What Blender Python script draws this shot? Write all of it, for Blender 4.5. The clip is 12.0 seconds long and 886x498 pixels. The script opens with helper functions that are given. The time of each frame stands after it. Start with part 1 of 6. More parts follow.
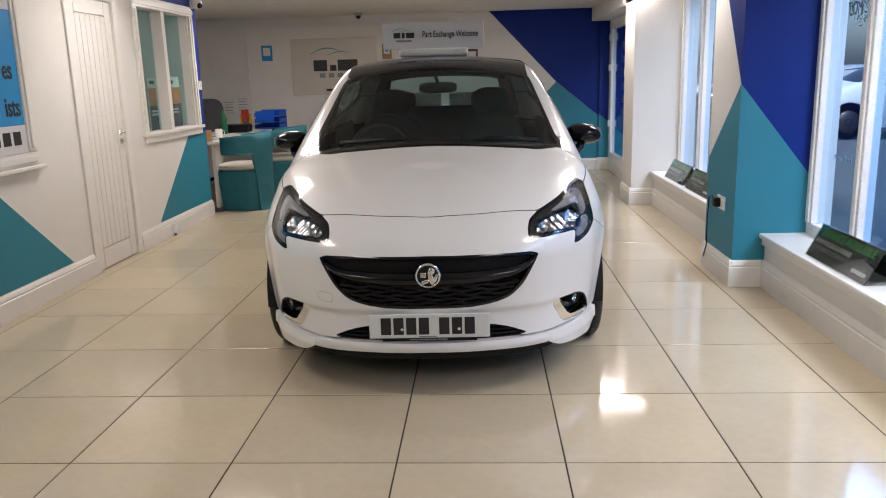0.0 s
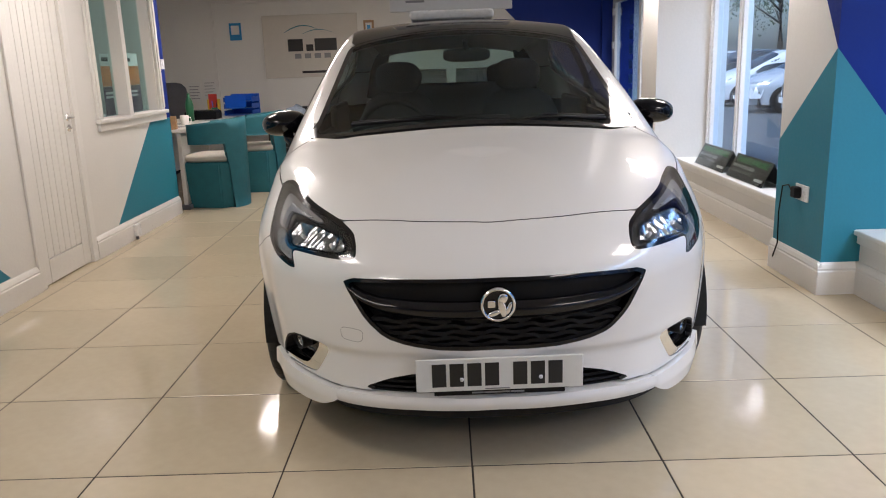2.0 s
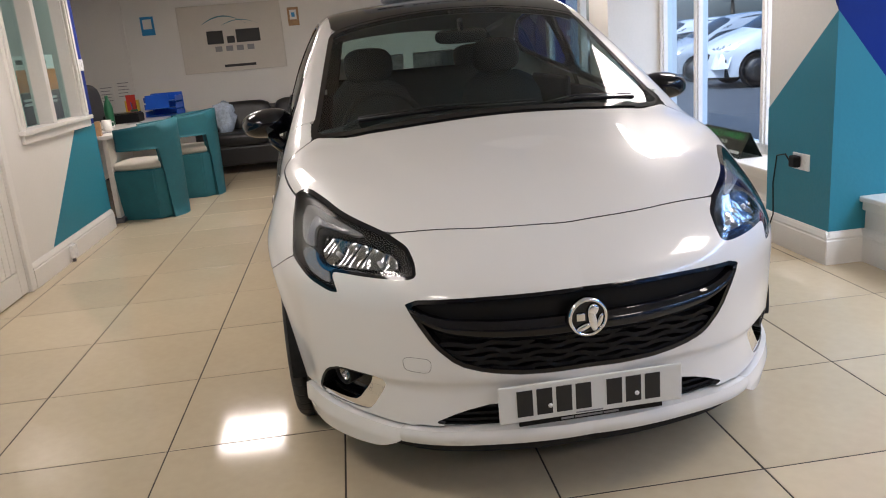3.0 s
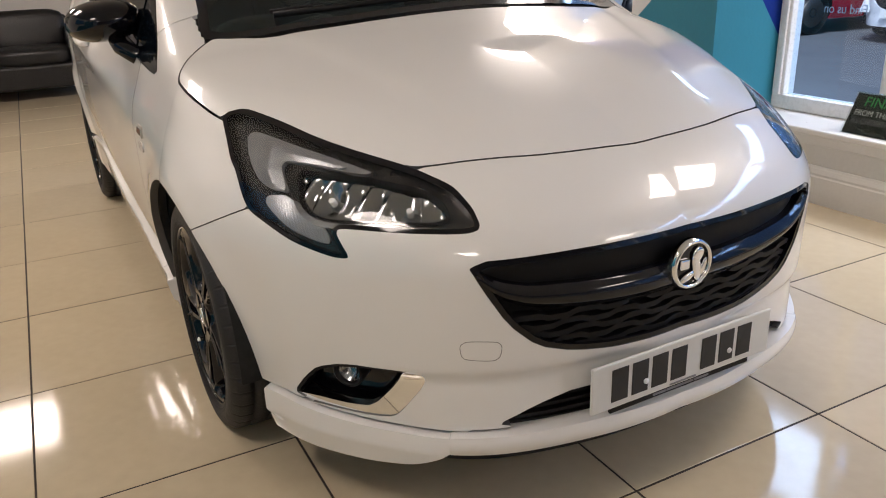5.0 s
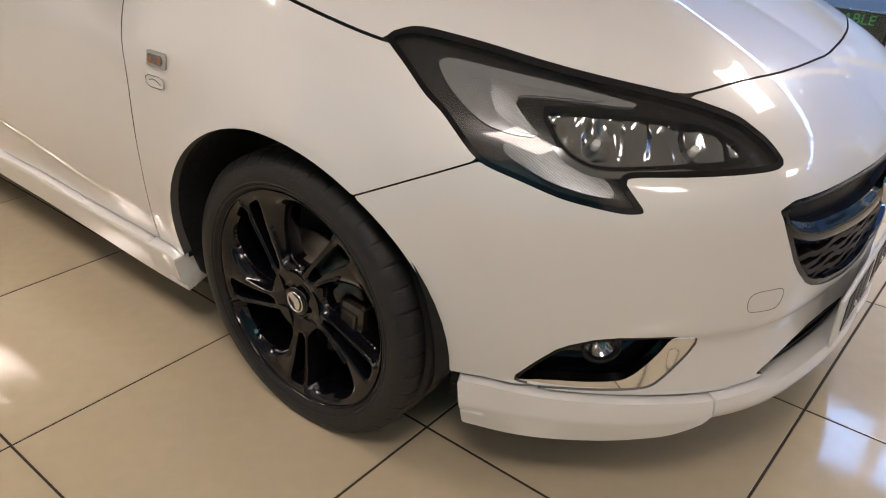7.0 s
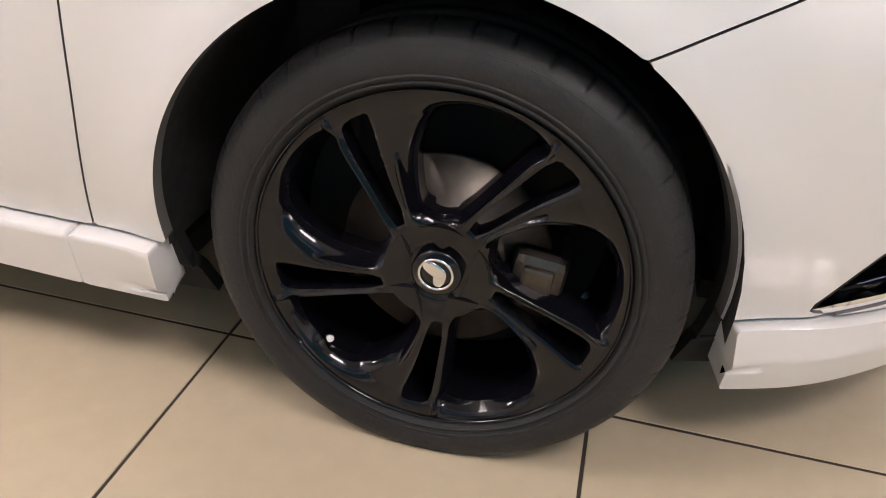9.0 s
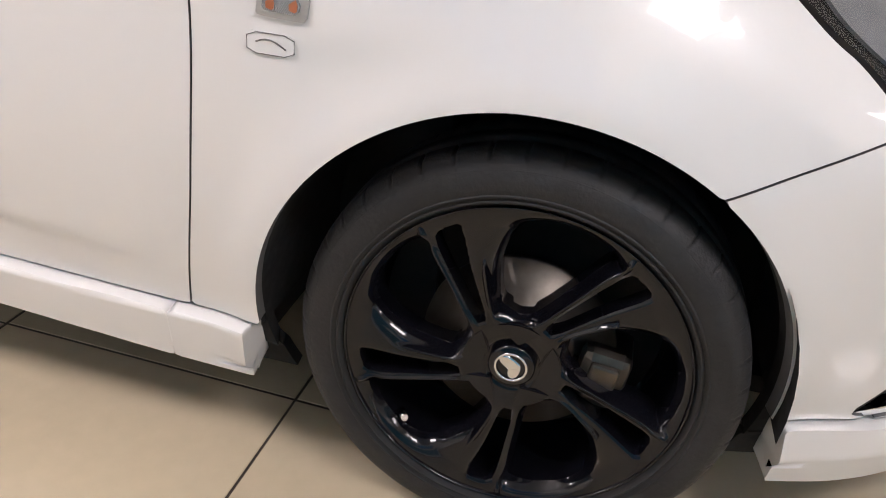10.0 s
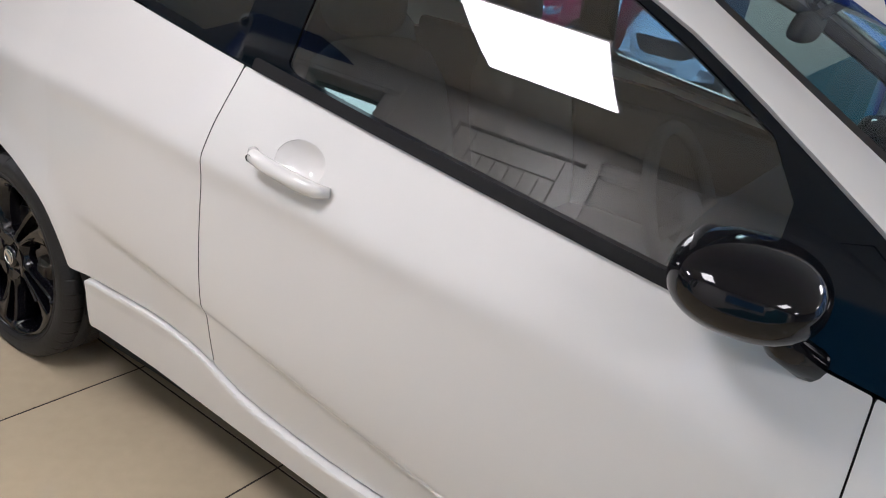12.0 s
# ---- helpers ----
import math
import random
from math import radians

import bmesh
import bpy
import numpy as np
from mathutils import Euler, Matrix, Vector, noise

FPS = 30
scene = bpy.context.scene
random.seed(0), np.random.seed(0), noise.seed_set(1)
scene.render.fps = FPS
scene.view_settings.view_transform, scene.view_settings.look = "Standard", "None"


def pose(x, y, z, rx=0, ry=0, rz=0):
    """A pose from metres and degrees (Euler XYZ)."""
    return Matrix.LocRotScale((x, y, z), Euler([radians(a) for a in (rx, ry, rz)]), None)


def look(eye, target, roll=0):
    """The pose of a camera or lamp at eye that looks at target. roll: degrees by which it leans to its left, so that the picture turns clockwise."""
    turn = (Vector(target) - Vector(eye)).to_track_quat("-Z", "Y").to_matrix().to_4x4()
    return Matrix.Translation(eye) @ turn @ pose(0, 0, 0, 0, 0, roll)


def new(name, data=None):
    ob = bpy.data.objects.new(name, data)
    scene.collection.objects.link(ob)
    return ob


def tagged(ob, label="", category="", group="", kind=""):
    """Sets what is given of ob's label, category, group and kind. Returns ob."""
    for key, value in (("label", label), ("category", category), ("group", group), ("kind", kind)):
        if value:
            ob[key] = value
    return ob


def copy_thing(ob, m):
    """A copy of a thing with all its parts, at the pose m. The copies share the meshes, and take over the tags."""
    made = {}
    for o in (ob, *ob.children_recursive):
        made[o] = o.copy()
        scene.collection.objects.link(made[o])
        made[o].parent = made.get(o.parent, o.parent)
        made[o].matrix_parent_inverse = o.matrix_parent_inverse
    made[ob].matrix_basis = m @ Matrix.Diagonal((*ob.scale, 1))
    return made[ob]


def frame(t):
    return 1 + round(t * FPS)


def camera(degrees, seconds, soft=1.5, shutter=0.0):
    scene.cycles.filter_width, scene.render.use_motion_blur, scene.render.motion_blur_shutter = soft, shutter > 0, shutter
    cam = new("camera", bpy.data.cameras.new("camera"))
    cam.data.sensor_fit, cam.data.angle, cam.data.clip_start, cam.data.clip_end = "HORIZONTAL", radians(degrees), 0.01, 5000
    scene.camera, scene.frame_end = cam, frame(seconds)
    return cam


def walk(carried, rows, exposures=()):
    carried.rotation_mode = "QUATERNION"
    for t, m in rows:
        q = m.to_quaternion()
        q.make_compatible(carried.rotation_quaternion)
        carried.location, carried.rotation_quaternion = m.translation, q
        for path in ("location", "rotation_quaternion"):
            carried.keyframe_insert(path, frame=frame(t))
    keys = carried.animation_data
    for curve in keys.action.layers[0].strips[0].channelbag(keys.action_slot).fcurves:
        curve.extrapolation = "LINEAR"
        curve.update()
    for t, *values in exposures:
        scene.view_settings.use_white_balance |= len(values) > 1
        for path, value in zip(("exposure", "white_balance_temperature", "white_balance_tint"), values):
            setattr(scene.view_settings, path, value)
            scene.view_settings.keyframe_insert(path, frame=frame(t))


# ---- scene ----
cam = camera(59.9, 12.0, soft=1.05)
PATH = [
    (0, (0.325, -2.501, 1.342), (0.218, -0.552, 0.904), -1.6),
    (0.5, (0.305, -2.401, 1.318), (0.201, -0.455, 0.87), -1.5),
    (1, (0.152, -2.162, 1.292), (0.074, -0.214, 0.846), -1.2),
    (1.5, (0.036, -1.904, 1.266), (-0.033, 0.044, 0.818), -1.3),
    (2, (-0.047, -1.604, 1.237), (-0.066, 0.341, 0.77), -2.0),
    (2.5, (-0.252, -1.407, 1.217), (-0.156, 0.528, 0.72), -3.2),
    (3, (-0.469, -1.251, 1.256), (-0.264, 0.67, 0.739), -4.9),
    (5, (-1.006, -0.469, 1.14), (-0.16, 1.195, 0.423), -2.3),
    (5.5, (-1.109, -0.254, 1.133), (-0.117, 1.305, 0.366), -0.2),
    (6, (-1.307, -0.128, 1.159), (-0.181, 1.309, 0.342), 1.1),
    (6.5, (-1.507, 0.076, 1.138), (-0.25, 1.372, 0.28), 1.7),
    (7, (-1.574, 0.382, 1.108), (-0.201, 1.491, 0.168), 1.5),
    (7.5, (-1.614, 0.68, 1.028), (-0.106, 1.548, 0.044), 1.7),
    (9.5, (-1.504, 1.309, 0.778), (0.194, 1.614, -0.233), 5.0),
    (10, (-1.584, 1.349, 0.91), (0.133, 1.723, -0.046), 6.3),
    (10.5, (-1.693, 1.5, 1.176), (0.03, 1.99, 0.286), 6.5),
    (11, (-1.776, 1.562, 1.345), (-0.116, 2.27, 0.483), 6.6),
    (11.5, (-1.828, 1.697, 1.346), (-0.211, 2.556, 0.542), 8.4),
    (12, (-1.781, 1.871, 1.338), (-0.219, 2.865, 0.582), 10.4),
]
walk(cam, [(t, look(eye, target, roll)) for t, eye, target, roll in PATH], exposures=((0, 0.98, 6200, 17), (3, 1.05, 6250, 17), (5, 1.06, 6600, 18), (6.5, 1.08, 6650, 18), (7.5, 1.22, 6550, 19), (9.5, 1.85, 5950, 22), (10.5, 1.38, 5800, 17), (11.2, 1.12, 5650, 16), (12, 1.08, 5600, 16)))

# ---- world and light ----
world = bpy.data.worlds.new("sky")
scene.world = world
world.use_nodes = True
wn = world.node_tree.nodes
sky = wn.new("ShaderNodeTexSky")
sky.sky_type, sky.sun_disc = "NISHITA", False
sky.sun_elevation, sky.sun_rotation = radians(55), radians(247)
sky.air_density, sky.dust_density = 1.0, 3.0
wn["Background"].inputs[1].default_value = 0.105
world.node_tree.links.new(sky.outputs[0], wn["Background"].inputs[0])

sun = new("sun", bpy.data.lights.new("sun", "SUN"))
sun.data.energy, sun.data.angle, sun.data.color = 2.2, radians(12), (1.0, 0.96, 0.9)
sun.matrix_world = look((-14, -6, 22), (0, 2, 0))


def area(name, m, sx, sy, watts, color):
    """A rectangular lamp."""
    ob = new(name, bpy.data.lights.new(name, "AREA"))
    ob.data.shape, ob.data.size, ob.data.size_y = "RECTANGLE", sx, sy
    ob.data.energy, ob.data.color = watts, color
    ob.matrix_world = m
    return ob


WARM = (1.0, 0.91, 0.80)
DAY = (0.80, 0.90, 1.0)
PANELS = [(x, y, w) for y, w in ((5.6, 16), (3.0, 10), (0.4, 8.5), (-2.2, 8.5)) for x in (-1.69, 1.75)]
for px, py, watts in PANELS:
    area("panel_lamp", pose(px, py, 2.175), 0.57, 0.57, watts, WARM)
# daylight that falls in through the shop windows
area("window_light", look((3.9, 4.1, 3.5), (0.3, 4.1, 0.4)), 2.6, 1.5, 80, DAY)
area("window_light", look((3.9, -1.0, 3.5), (0.3, -1.0, 0.4)), 6.0, 1.5, 165, DAY)

# ---- materials ----
def mat(name, color, rough=0.5, metal=0.0, vary=0.06, scale=8.0, bump=0.0, bscale=80.0, coat=0.0, emit=0.0, spec=0.5, fine=60.0):
    """A principled material with two scales of variation in colour and roughness and a fine relief."""
    m = bpy.data.materials.new(name)
    m.use_nodes = True
    n, l = m.node_tree.nodes, m.node_tree.links
    p = n["Principled BSDF"]
    p.inputs["Metallic"].default_value = metal
    p.inputs["Coat Weight"].default_value = coat
    p.inputs["Coat Roughness"].default_value = 0.03
    p.inputs["Specular IOR Level"].default_value = spec
    tc = n.new("ShaderNodeTexCoord")
    a, b = n.new("ShaderNodeTexNoise"), n.new("ShaderNodeTexNoise")
    a.inputs["Scale"].default_value, b.inputs["Scale"].default_value = scale, fine
    a.inputs["Detail"].default_value = b.inputs["Detail"].default_value = 4
    for t in (a, b):
        l.new(tc.outputs["Object"], t.inputs["Vector"])
    add = n.new("ShaderNodeMath")
    add.operation = "ADD"
    l.new(a.outputs["Fac"], add.inputs[0])
    l.new(b.outputs["Fac"], add.inputs[1])
    ramp = n.new("ShaderNodeMapRange")
    ramp.inputs["From Min"].default_value, ramp.inputs["From Max"].default_value = 0.6, 1.4
    ramp.inputs["To Min"].default_value, ramp.inputs["To Max"].default_value = 1 - vary, 1 + vary
    l.new(add.outputs[0], ramp.inputs["Value"])
    mul = n.new("ShaderNodeVectorMath")
    mul.operation = "SCALE"
    mul.inputs[0].default_value = color
    l.new(ramp.outputs[0], mul.inputs["Scale"])
    l.new(mul.outputs[0], p.inputs["Base Color"])
    rr = n.new("ShaderNodeMapRange")
    rr.inputs["To Min"].default_value, rr.inputs["To Max"].default_value = rough * 0.8, min(1, rough * 1.2)
    l.new(b.outputs["Fac"], rr.inputs["Value"])
    l.new(rr.outputs[0], p.inputs["Roughness"])
    if bump:
        bp, bn = n.new("ShaderNodeBump"), n.new("ShaderNodeTexNoise")
        bn.inputs["Scale"].default_value, bn.inputs["Detail"].default_value = bscale, 5
        l.new(tc.outputs["Object"], bn.inputs["Vector"])
        bp.inputs["Strength"].default_value, bp.inputs["Distance"].default_value = bump, 0.01
        l.new(bn.outputs["Fac"], bp.inputs["Height"])
        l.new(bp.outputs[0], p.inputs["Normal"])
    if emit:
        p.inputs["Emission Color"].default_value = (*color, 1)
        p.inputs["Emission Strength"].default_value = emit
    return m


def glass_mat(name, tint, ior=1.5):
    """Thin glass: tinted clear, with gloss by Fresnel."""
    m = bpy.data.materials.new(name)
    m.use_nodes = True
    n, l = m.node_tree.nodes, m.node_tree.links
    n.clear()
    out, mix = n.new("ShaderNodeOutputMaterial"), n.new("ShaderNodeMixShader")
    tr, gl, lw = n.new("ShaderNodeBsdfTransparent"), n.new("ShaderNodeBsdfGlossy"), n.new("ShaderNodeLayerWeight")
    pw, mr = n.new("ShaderNodeMath"), n.new("ShaderNodeMapRange")
    pw.operation = "POWER"
    pw.inputs[1].default_value = 5.5
    lw.inputs["Blend"].default_value = 0.5
    mr.inputs["To Min"].default_value = ((ior - 1) / (ior + 1)) ** 2 * 1.7
    tr.inputs[0].default_value = (*tint, 1)
    gl.inputs["Roughness"].default_value = 0.01
    l.new(lw.outputs["Facing"], pw.inputs[0])
    l.new(pw.outputs[0], mr.inputs["Value"])
    l.new(mr.outputs[0], mix.inputs[0])
    l.new(tr.outputs[0], mix.inputs[1])
    l.new(gl.outputs[0], mix.inputs[2])
    l.new(mix.outputs[0], out.inputs[0])
    return m


def paint_mat():
    """Clear-coated white with the faintest orange peel."""
    m = bpy.data.materials.new("white car paint")
    m.use_nodes = True
    n, l = m.node_tree.nodes, m.node_tree.links
    p = n["Principled BSDF"]
    p.inputs["Base Color"].default_value = (0.73, 0.72, 0.70, 1)
    p.inputs["Roughness"].default_value = 0.32
    p.inputs["Coat Weight"].default_value, p.inputs["Coat Roughness"].default_value = 1.0, 0.02
    p.inputs["Coat IOR"].default_value = 1.55
    tc, nz, bp = n.new("ShaderNodeTexCoord"), n.new("ShaderNodeTexNoise"), n.new("ShaderNodeBump")
    nz.inputs["Scale"].default_value = 55
    bp.inputs["Strength"].default_value, bp.inputs["Distance"].default_value = 0.02, 0.002
    l.new(tc.outputs["Object"], nz.inputs["Vector"])
    l.new(nz.outputs["Fac"], bp.inputs["Height"])
    l.new(bp.outputs[0], p.inputs["Coat Normal"])
    return m


PAINT = paint_mat()
# turned-in edges of the white panels, gap shade painted as grey
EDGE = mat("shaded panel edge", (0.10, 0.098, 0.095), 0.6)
BLACK_GLOSS = mat("gloss black paint", (0.004, 0.004, 0.006), 0.07, 0, 0.2, spec=0.45)
QUARTER = mat("smoked quarter glass", (0.003, 0.005, 0.008), 0.05, 0, 0.1, spec=0.4)
BLACK_PLASTIC = mat("black plastic", (0.006, 0.006, 0.007), 0.5, 0, 0.25, spec=0.2)
# near-black that paints in the shade of gaps, hollows and the underside
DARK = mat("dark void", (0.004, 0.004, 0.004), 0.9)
RUBBER = mat("tyre rubber", (0.021, 0.0205, 0.021), 0.55, 0, 0.3, 14, bump=0.15, bscale=160, spec=0.35)
WHEEL_BLACK = mat("gloss black alloy", (0.004, 0.004, 0.006), 0.12, 0, 0.3, spec=0.48)
CHROME = mat("chrome", (0.85, 0.85, 0.86), 0.06, 1.0, 0.03)
STEEL = mat("brushed disc steel", (0.13, 0.115, 0.10), 0.4, 1.0, 0.25, 20)
LAMP_GREY = mat("headlamp dark grey bezel", (0.017, 0.0165, 0.0165), 0.22, 0, 0.15, spec=0.45)
REFLECTOR = mat("headlamp reflector", (0.32, 0.33, 0.335), 0.14, 1.0, 0.08, 40)
LENS_CLEAR = mat("pale smoked light guide", (0.26, 0.265, 0.27), 0.16, 0.35, 0.1, 30)
LENS_RIB = mat("ribbed lamp lens", (0.34, 0.35, 0.36), 0.2, 0.6, 0.08, 30)
rib_n, rib_l = LENS_RIB.node_tree.nodes, LENS_RIB.node_tree.links
rib_w, rib_b, rib_c = rib_n.new("ShaderNodeTexWave"), rib_n.new("ShaderNodeBump"), rib_n.new("ShaderNodeTexCoord")
rib_w.wave_type, rib_w.rings_direction = "RINGS", "X"
rib_w.inputs["Scale"].default_value = 150
rib_b.inputs["Strength"].default_value, rib_b.inputs["Distance"].default_value = 0.5, 0.0008
rib_l.new(rib_c.outputs["Object"], rib_w.inputs["Vector"])
rib_l.new(rib_w.outputs["Fac"], rib_b.inputs["Height"])
rib_l.new(rib_b.outputs[0], rib_n["Principled BSDF"].inputs["Normal"])
AMBER = mat("amber lamp bulb", (0.34, 0.11, 0.045), 0.2, 0, 0.1)
CLEAR = glass_mat("clear lamp lens", (0.93, 0.94, 0.95), 1.36)
SCREEN = glass_mat("green tinted windscreen", (0.60, 0.74, 0.73), 1.42)
SIDE_GLASS = glass_mat("tinted side glass", (0.44, 0.55, 0.57), 1.85)
OFFICE_PANE = glass_mat("office window glass", (0.72, 0.88, 0.88), 1.2)
PANE = glass_mat("shop window glass", (0.76, 0.88, 1.0), 1.3)
CABIN = mat("charcoal cabin trim", (0.010, 0.010, 0.011), 0.75, 0, 0.2, bump=0.05, bscale=250)
CLOTH = mat("charcoal seat cloth", (0.030, 0.034, 0.038), 0.9, 0, 0.2, 20, bump=0.06, bscale=400)
PLATE = mat("white plate", (0.66, 0.66, 0.63), 0.35, 0, 0.03)
INK = mat("black ink", (0.012, 0.012, 0.012), 0.5)
GREY_INK = mat("grey ink", (0.22, 0.22, 0.23), 0.5)
WHITE_INK = mat("white ink", (0.7, 0.7, 0.7), 0.5)
WALL = mat("white painted wall", (0.72, 0.70, 0.66), 0.6, 0, 0.03, 2.5, bump=0.12, bscale=40)
TEAL = mat("teal painted wall", (0.018, 0.20, 0.28), 0.55, 0, 0.05, 3, bump=0.1, bscale=40)
BLUE = mat("royal blue painted wall", (0.0015, 0.020, 0.19), 0.55, 0, 0.06, 3, bump=0.1, bscale=40, spec=0.25)
GLOSS_WHITE = mat("white gloss woodwork", (0.74, 0.72, 0.68), 0.3, 0, 0.03, 6, bump=0.05)
UPVC = mat("white plastic window frame", (0.78, 0.78, 0.77), 0.28, 0, 0.02)
CEIL = mat("textured white ceiling", (0.70, 0.68, 0.63), 0.85, 0, 0.08, 9, bump=0.6, bscale=28)
GROUT = mat("dark brown grout", (0.03, 0.022, 0.016), 0.9, 0, 0.3)
LAMP_ON = mat("lit panel diffuser", (1.0, 0.90, 0.78), 0.5, 0, 0.0, emit=1.4)


def tile_mat():
    m = mat("cream porcelain tile", (0.50, 0.42, 0.295), 0.085, 0, 0.05, 3.0, fine=26)
    n, l = m.node_tree.nodes, m.node_tree.links
    p = n["Principled BSDF"]
    info, hsv = n.new("ShaderNodeObjectInfo"), n.new("ShaderNodeHueSaturation")
    mr = n.new("ShaderNodeMapRange")
    mr.inputs["To Min"].default_value, mr.inputs["To Max"].default_value = 0.95, 1.04
    l.new(info.outputs["Random"], mr.inputs["Value"])
    l.new(mr.outputs[0], hsv.inputs["Value"])
    l.new(p.inputs["Base Color"].links[0].from_socket, hsv.inputs["Color"])
    l.new(hsv.outputs[0], p.inputs["Base Color"])
    p.inputs["Specular IOR Level"].default_value = 0.38
    p.inputs["Coat Weight"].default_value = 0.08
    return m


TILE = tile_mat()


# ---- mesh tools ----
def mesh(name, verts, faces, material, smooth=False):
    me = bpy.data.meshes.new(name)
    me.from_pydata([tuple(v) for v in verts], [], [tuple(f) for f in faces])
    me.materials.append(material)
    if smooth:
        me.polygons.foreach_set("use_smooth", [True] * len(me.polygons))
    me.update()
    return me


def part(name, data, material=None, parent=None, label=""):
    """Links a mesh or a bmesh as one object under parent."""
    if isinstance(data, bmesh.types.BMesh):
        me = bpy.data.meshes.new(name)
        data.to_mesh(me)
        data.free()
        me.materials.append(material)
        data = me
    ob = new(name, data)
    ob.parent = parent
    return tagged(ob, label)


def thing(name, label, category, at=None, group="", kind=""):
    ob = new(name)
    if at is not None:
        ob.matrix_world = at
    return tagged(ob, label, category, group, kind)


def box(x0, x1, y0, y1, z0, z1, bevel=0.0, seg=2, smooth=False):
    bm = bmesh.new()
    bmesh.ops.create_cube(bm, size=1)
    for v in bm.verts:
        v.co = ((x0 + x1) / 2 + v.co.x * (x1 - x0), (y0 + y1) / 2 + v.co.y * (y1 - y0), (z0 + z1) / 2 + v.co.z * (z1 - z0))
    if bevel:
        bmesh.ops.bevel(bm, geom=bm.edges[:], offset=bevel, segments=seg, affect="EDGES", profile=0.5)
    if smooth:
        for f in bm.faces:
            f.smooth = True
    return bm


def join(*bms):
    """Several bmeshes as one."""
    out = bms[0]
    for b in bms[1:]:
        me = bpy.data.meshes.new("tmp")
        b.to_mesh(me)
        b.free()
        out.from_mesh(me)
        bpy.data.meshes.remove(me)
    return out


def moved(bm, m):
    bmesh.ops.transform(bm, matrix=m, verts=bm.verts)
    return bm


def prism(points, axis, lo, hi, bevel=0.0):
    """A flat outline drawn out along an axis; points are the two other coordinates in order."""
    bm = bmesh.new()
    def at(a, b, c):
        return {"x": (c, a, b), "y": (a, c, b), "z": (a, b, c)}[axis]
    lower = [bm.verts.new(at(a, b, lo)) for a, b in points]
    upper = [bm.verts.new(at(a, b, hi)) for a, b in points]
    n = len(points)
    bm.faces.new(lower)
    bm.faces.new(upper[::-1])
    for i in range(n):
        bm.faces.new((lower[i], upper[i], upper[(i + 1) % n], lower[(i + 1) % n]))
    bmesh.ops.recalc_face_normals(bm, faces=bm.faces)
    if bevel:
        bmesh.ops.bevel(bm, geom=bm.edges[:], offset=bevel, segments=2, affect="EDGES")
    return bm


def tube(points, radius, sides=10, closed=False):
    """A round bar along points; radius may be a list."""
    pts = [Vector(p) for p in points]
    rad = radius if isinstance(radius, (list, tuple)) else [radius] * len(pts)
    bm, rings = bmesh.new(), []
    for i, p in enumerate(pts):
        a = pts[i - 1] if i or closed else pts[i]
        b = pts[(i + 1) % len(pts)] if i + 1 < len(pts) or closed else pts[i]
        q = (b - a).to_track_quat("Z", "Y")
        rings.append([bm.verts.new(p + q @ Vector((rad[i] * math.cos(2 * math.pi * k / sides), rad[i] * math.sin(2 * math.pi * k / sides), 0))) for k in range(sides)])
    pairs = list(zip(rings, rings[1:])) + ([(rings[-1], rings[0])] if closed else [])
    for r, s in pairs:
        for k in range(sides):
            bm.faces.new((r[k], r[(k + 1) % sides], s[(k + 1) % sides], s[k])).smooth = True
    if not closed:
        bm.faces.new(rings[0][::-1])
        bm.faces.new(rings[-1])
    bmesh.ops.recalc_face_normals(bm, faces=bm.faces)
    return bm


def lathe(profile, axis="x", steps=96):
    """A profile of (radius, height) turned round an axis."""
    bm, rings = bmesh.new(), []
    for k in range(steps):
        c, s = math.cos(2 * math.pi * k / steps), math.sin(2 * math.pi * k / steps)
        rings.append([bm.verts.new({"x": (h, r * c, r * s), "y": (r * c, h, r * s), "z": (r * c, r * s, h)}[axis]) for r, h in profile])
    for k in range(steps):
        a, b = rings[k], rings[(k + 1) % steps]
        for i in range(len(profile) - 1):
            if profile[i][0] > 1e-5 or profile[i + 1][0] > 1e-5:
                bm.faces.new((a[i], a[i + 1], b[i + 1], b[i])).smooth = True
    bmesh.ops.remove_doubles(bm, verts=bm.verts, dist=1e-5)
    bmesh.ops.recalc_face_normals(bm, faces=bm.faces)
    return bm


def blob(cx, cy, cz, sx, sy, sz, power=2.0, seg=24):
    """A rounded cushion-like solid (superellipsoid)."""
    bm = bmesh.new()
    bmesh.ops.create_uvsphere(bm, u_segments=seg, v_segments=seg // 2, radius=1)
    for v in bm.verts:
        n = (abs(v.co.x) ** power + abs(v.co.y) ** power + abs(v.co.z) ** power) ** (1 / power)
        v.co = (cx + sx * v.co.x / n, cy + sy * v.co.y / n, cz + sz * v.co.z / n)
    for f in bm.faces:
        f.smooth = True
    return bm


def words(name, text, size, m, material, parent, thick=0.001, wide=1.0, align="CENTER", bold=0.0):
    """Lettering as a mesh of its own."""
    cu = bpy.data.curves.new(name, "FONT")
    cu.body, cu.size, cu.extrude, cu.align_x, cu.align_y = text, size, thick, align, "CENTER"
    cu.offset = bold
    tmp = bpy.data.objects.new("tmp", cu)
    scene.collection.objects.link(tmp)
    me = bpy.data.meshes.new_from_object(tmp.evaluated_get(bpy.context.evaluated_depsgraph_get()))
    bpy.data.objects.remove(tmp)
    me.transform(Matrix.Diagonal((wide, 1, 1, 1)))
    me.materials.clear()
    me.materials.append(material)
    ob = new(name, me)
    ob.parent = parent
    ob.matrix_world = m
    if parent:
        ob.matrix_parent_inverse = Matrix.Identity(4)
        ob.matrix_basis = m
    return ob


def smin(a, b, k):
    h = np.maximum(k - np.abs(a - b), 0) / k
    return np.minimum(a, b) - h * h * k / 4


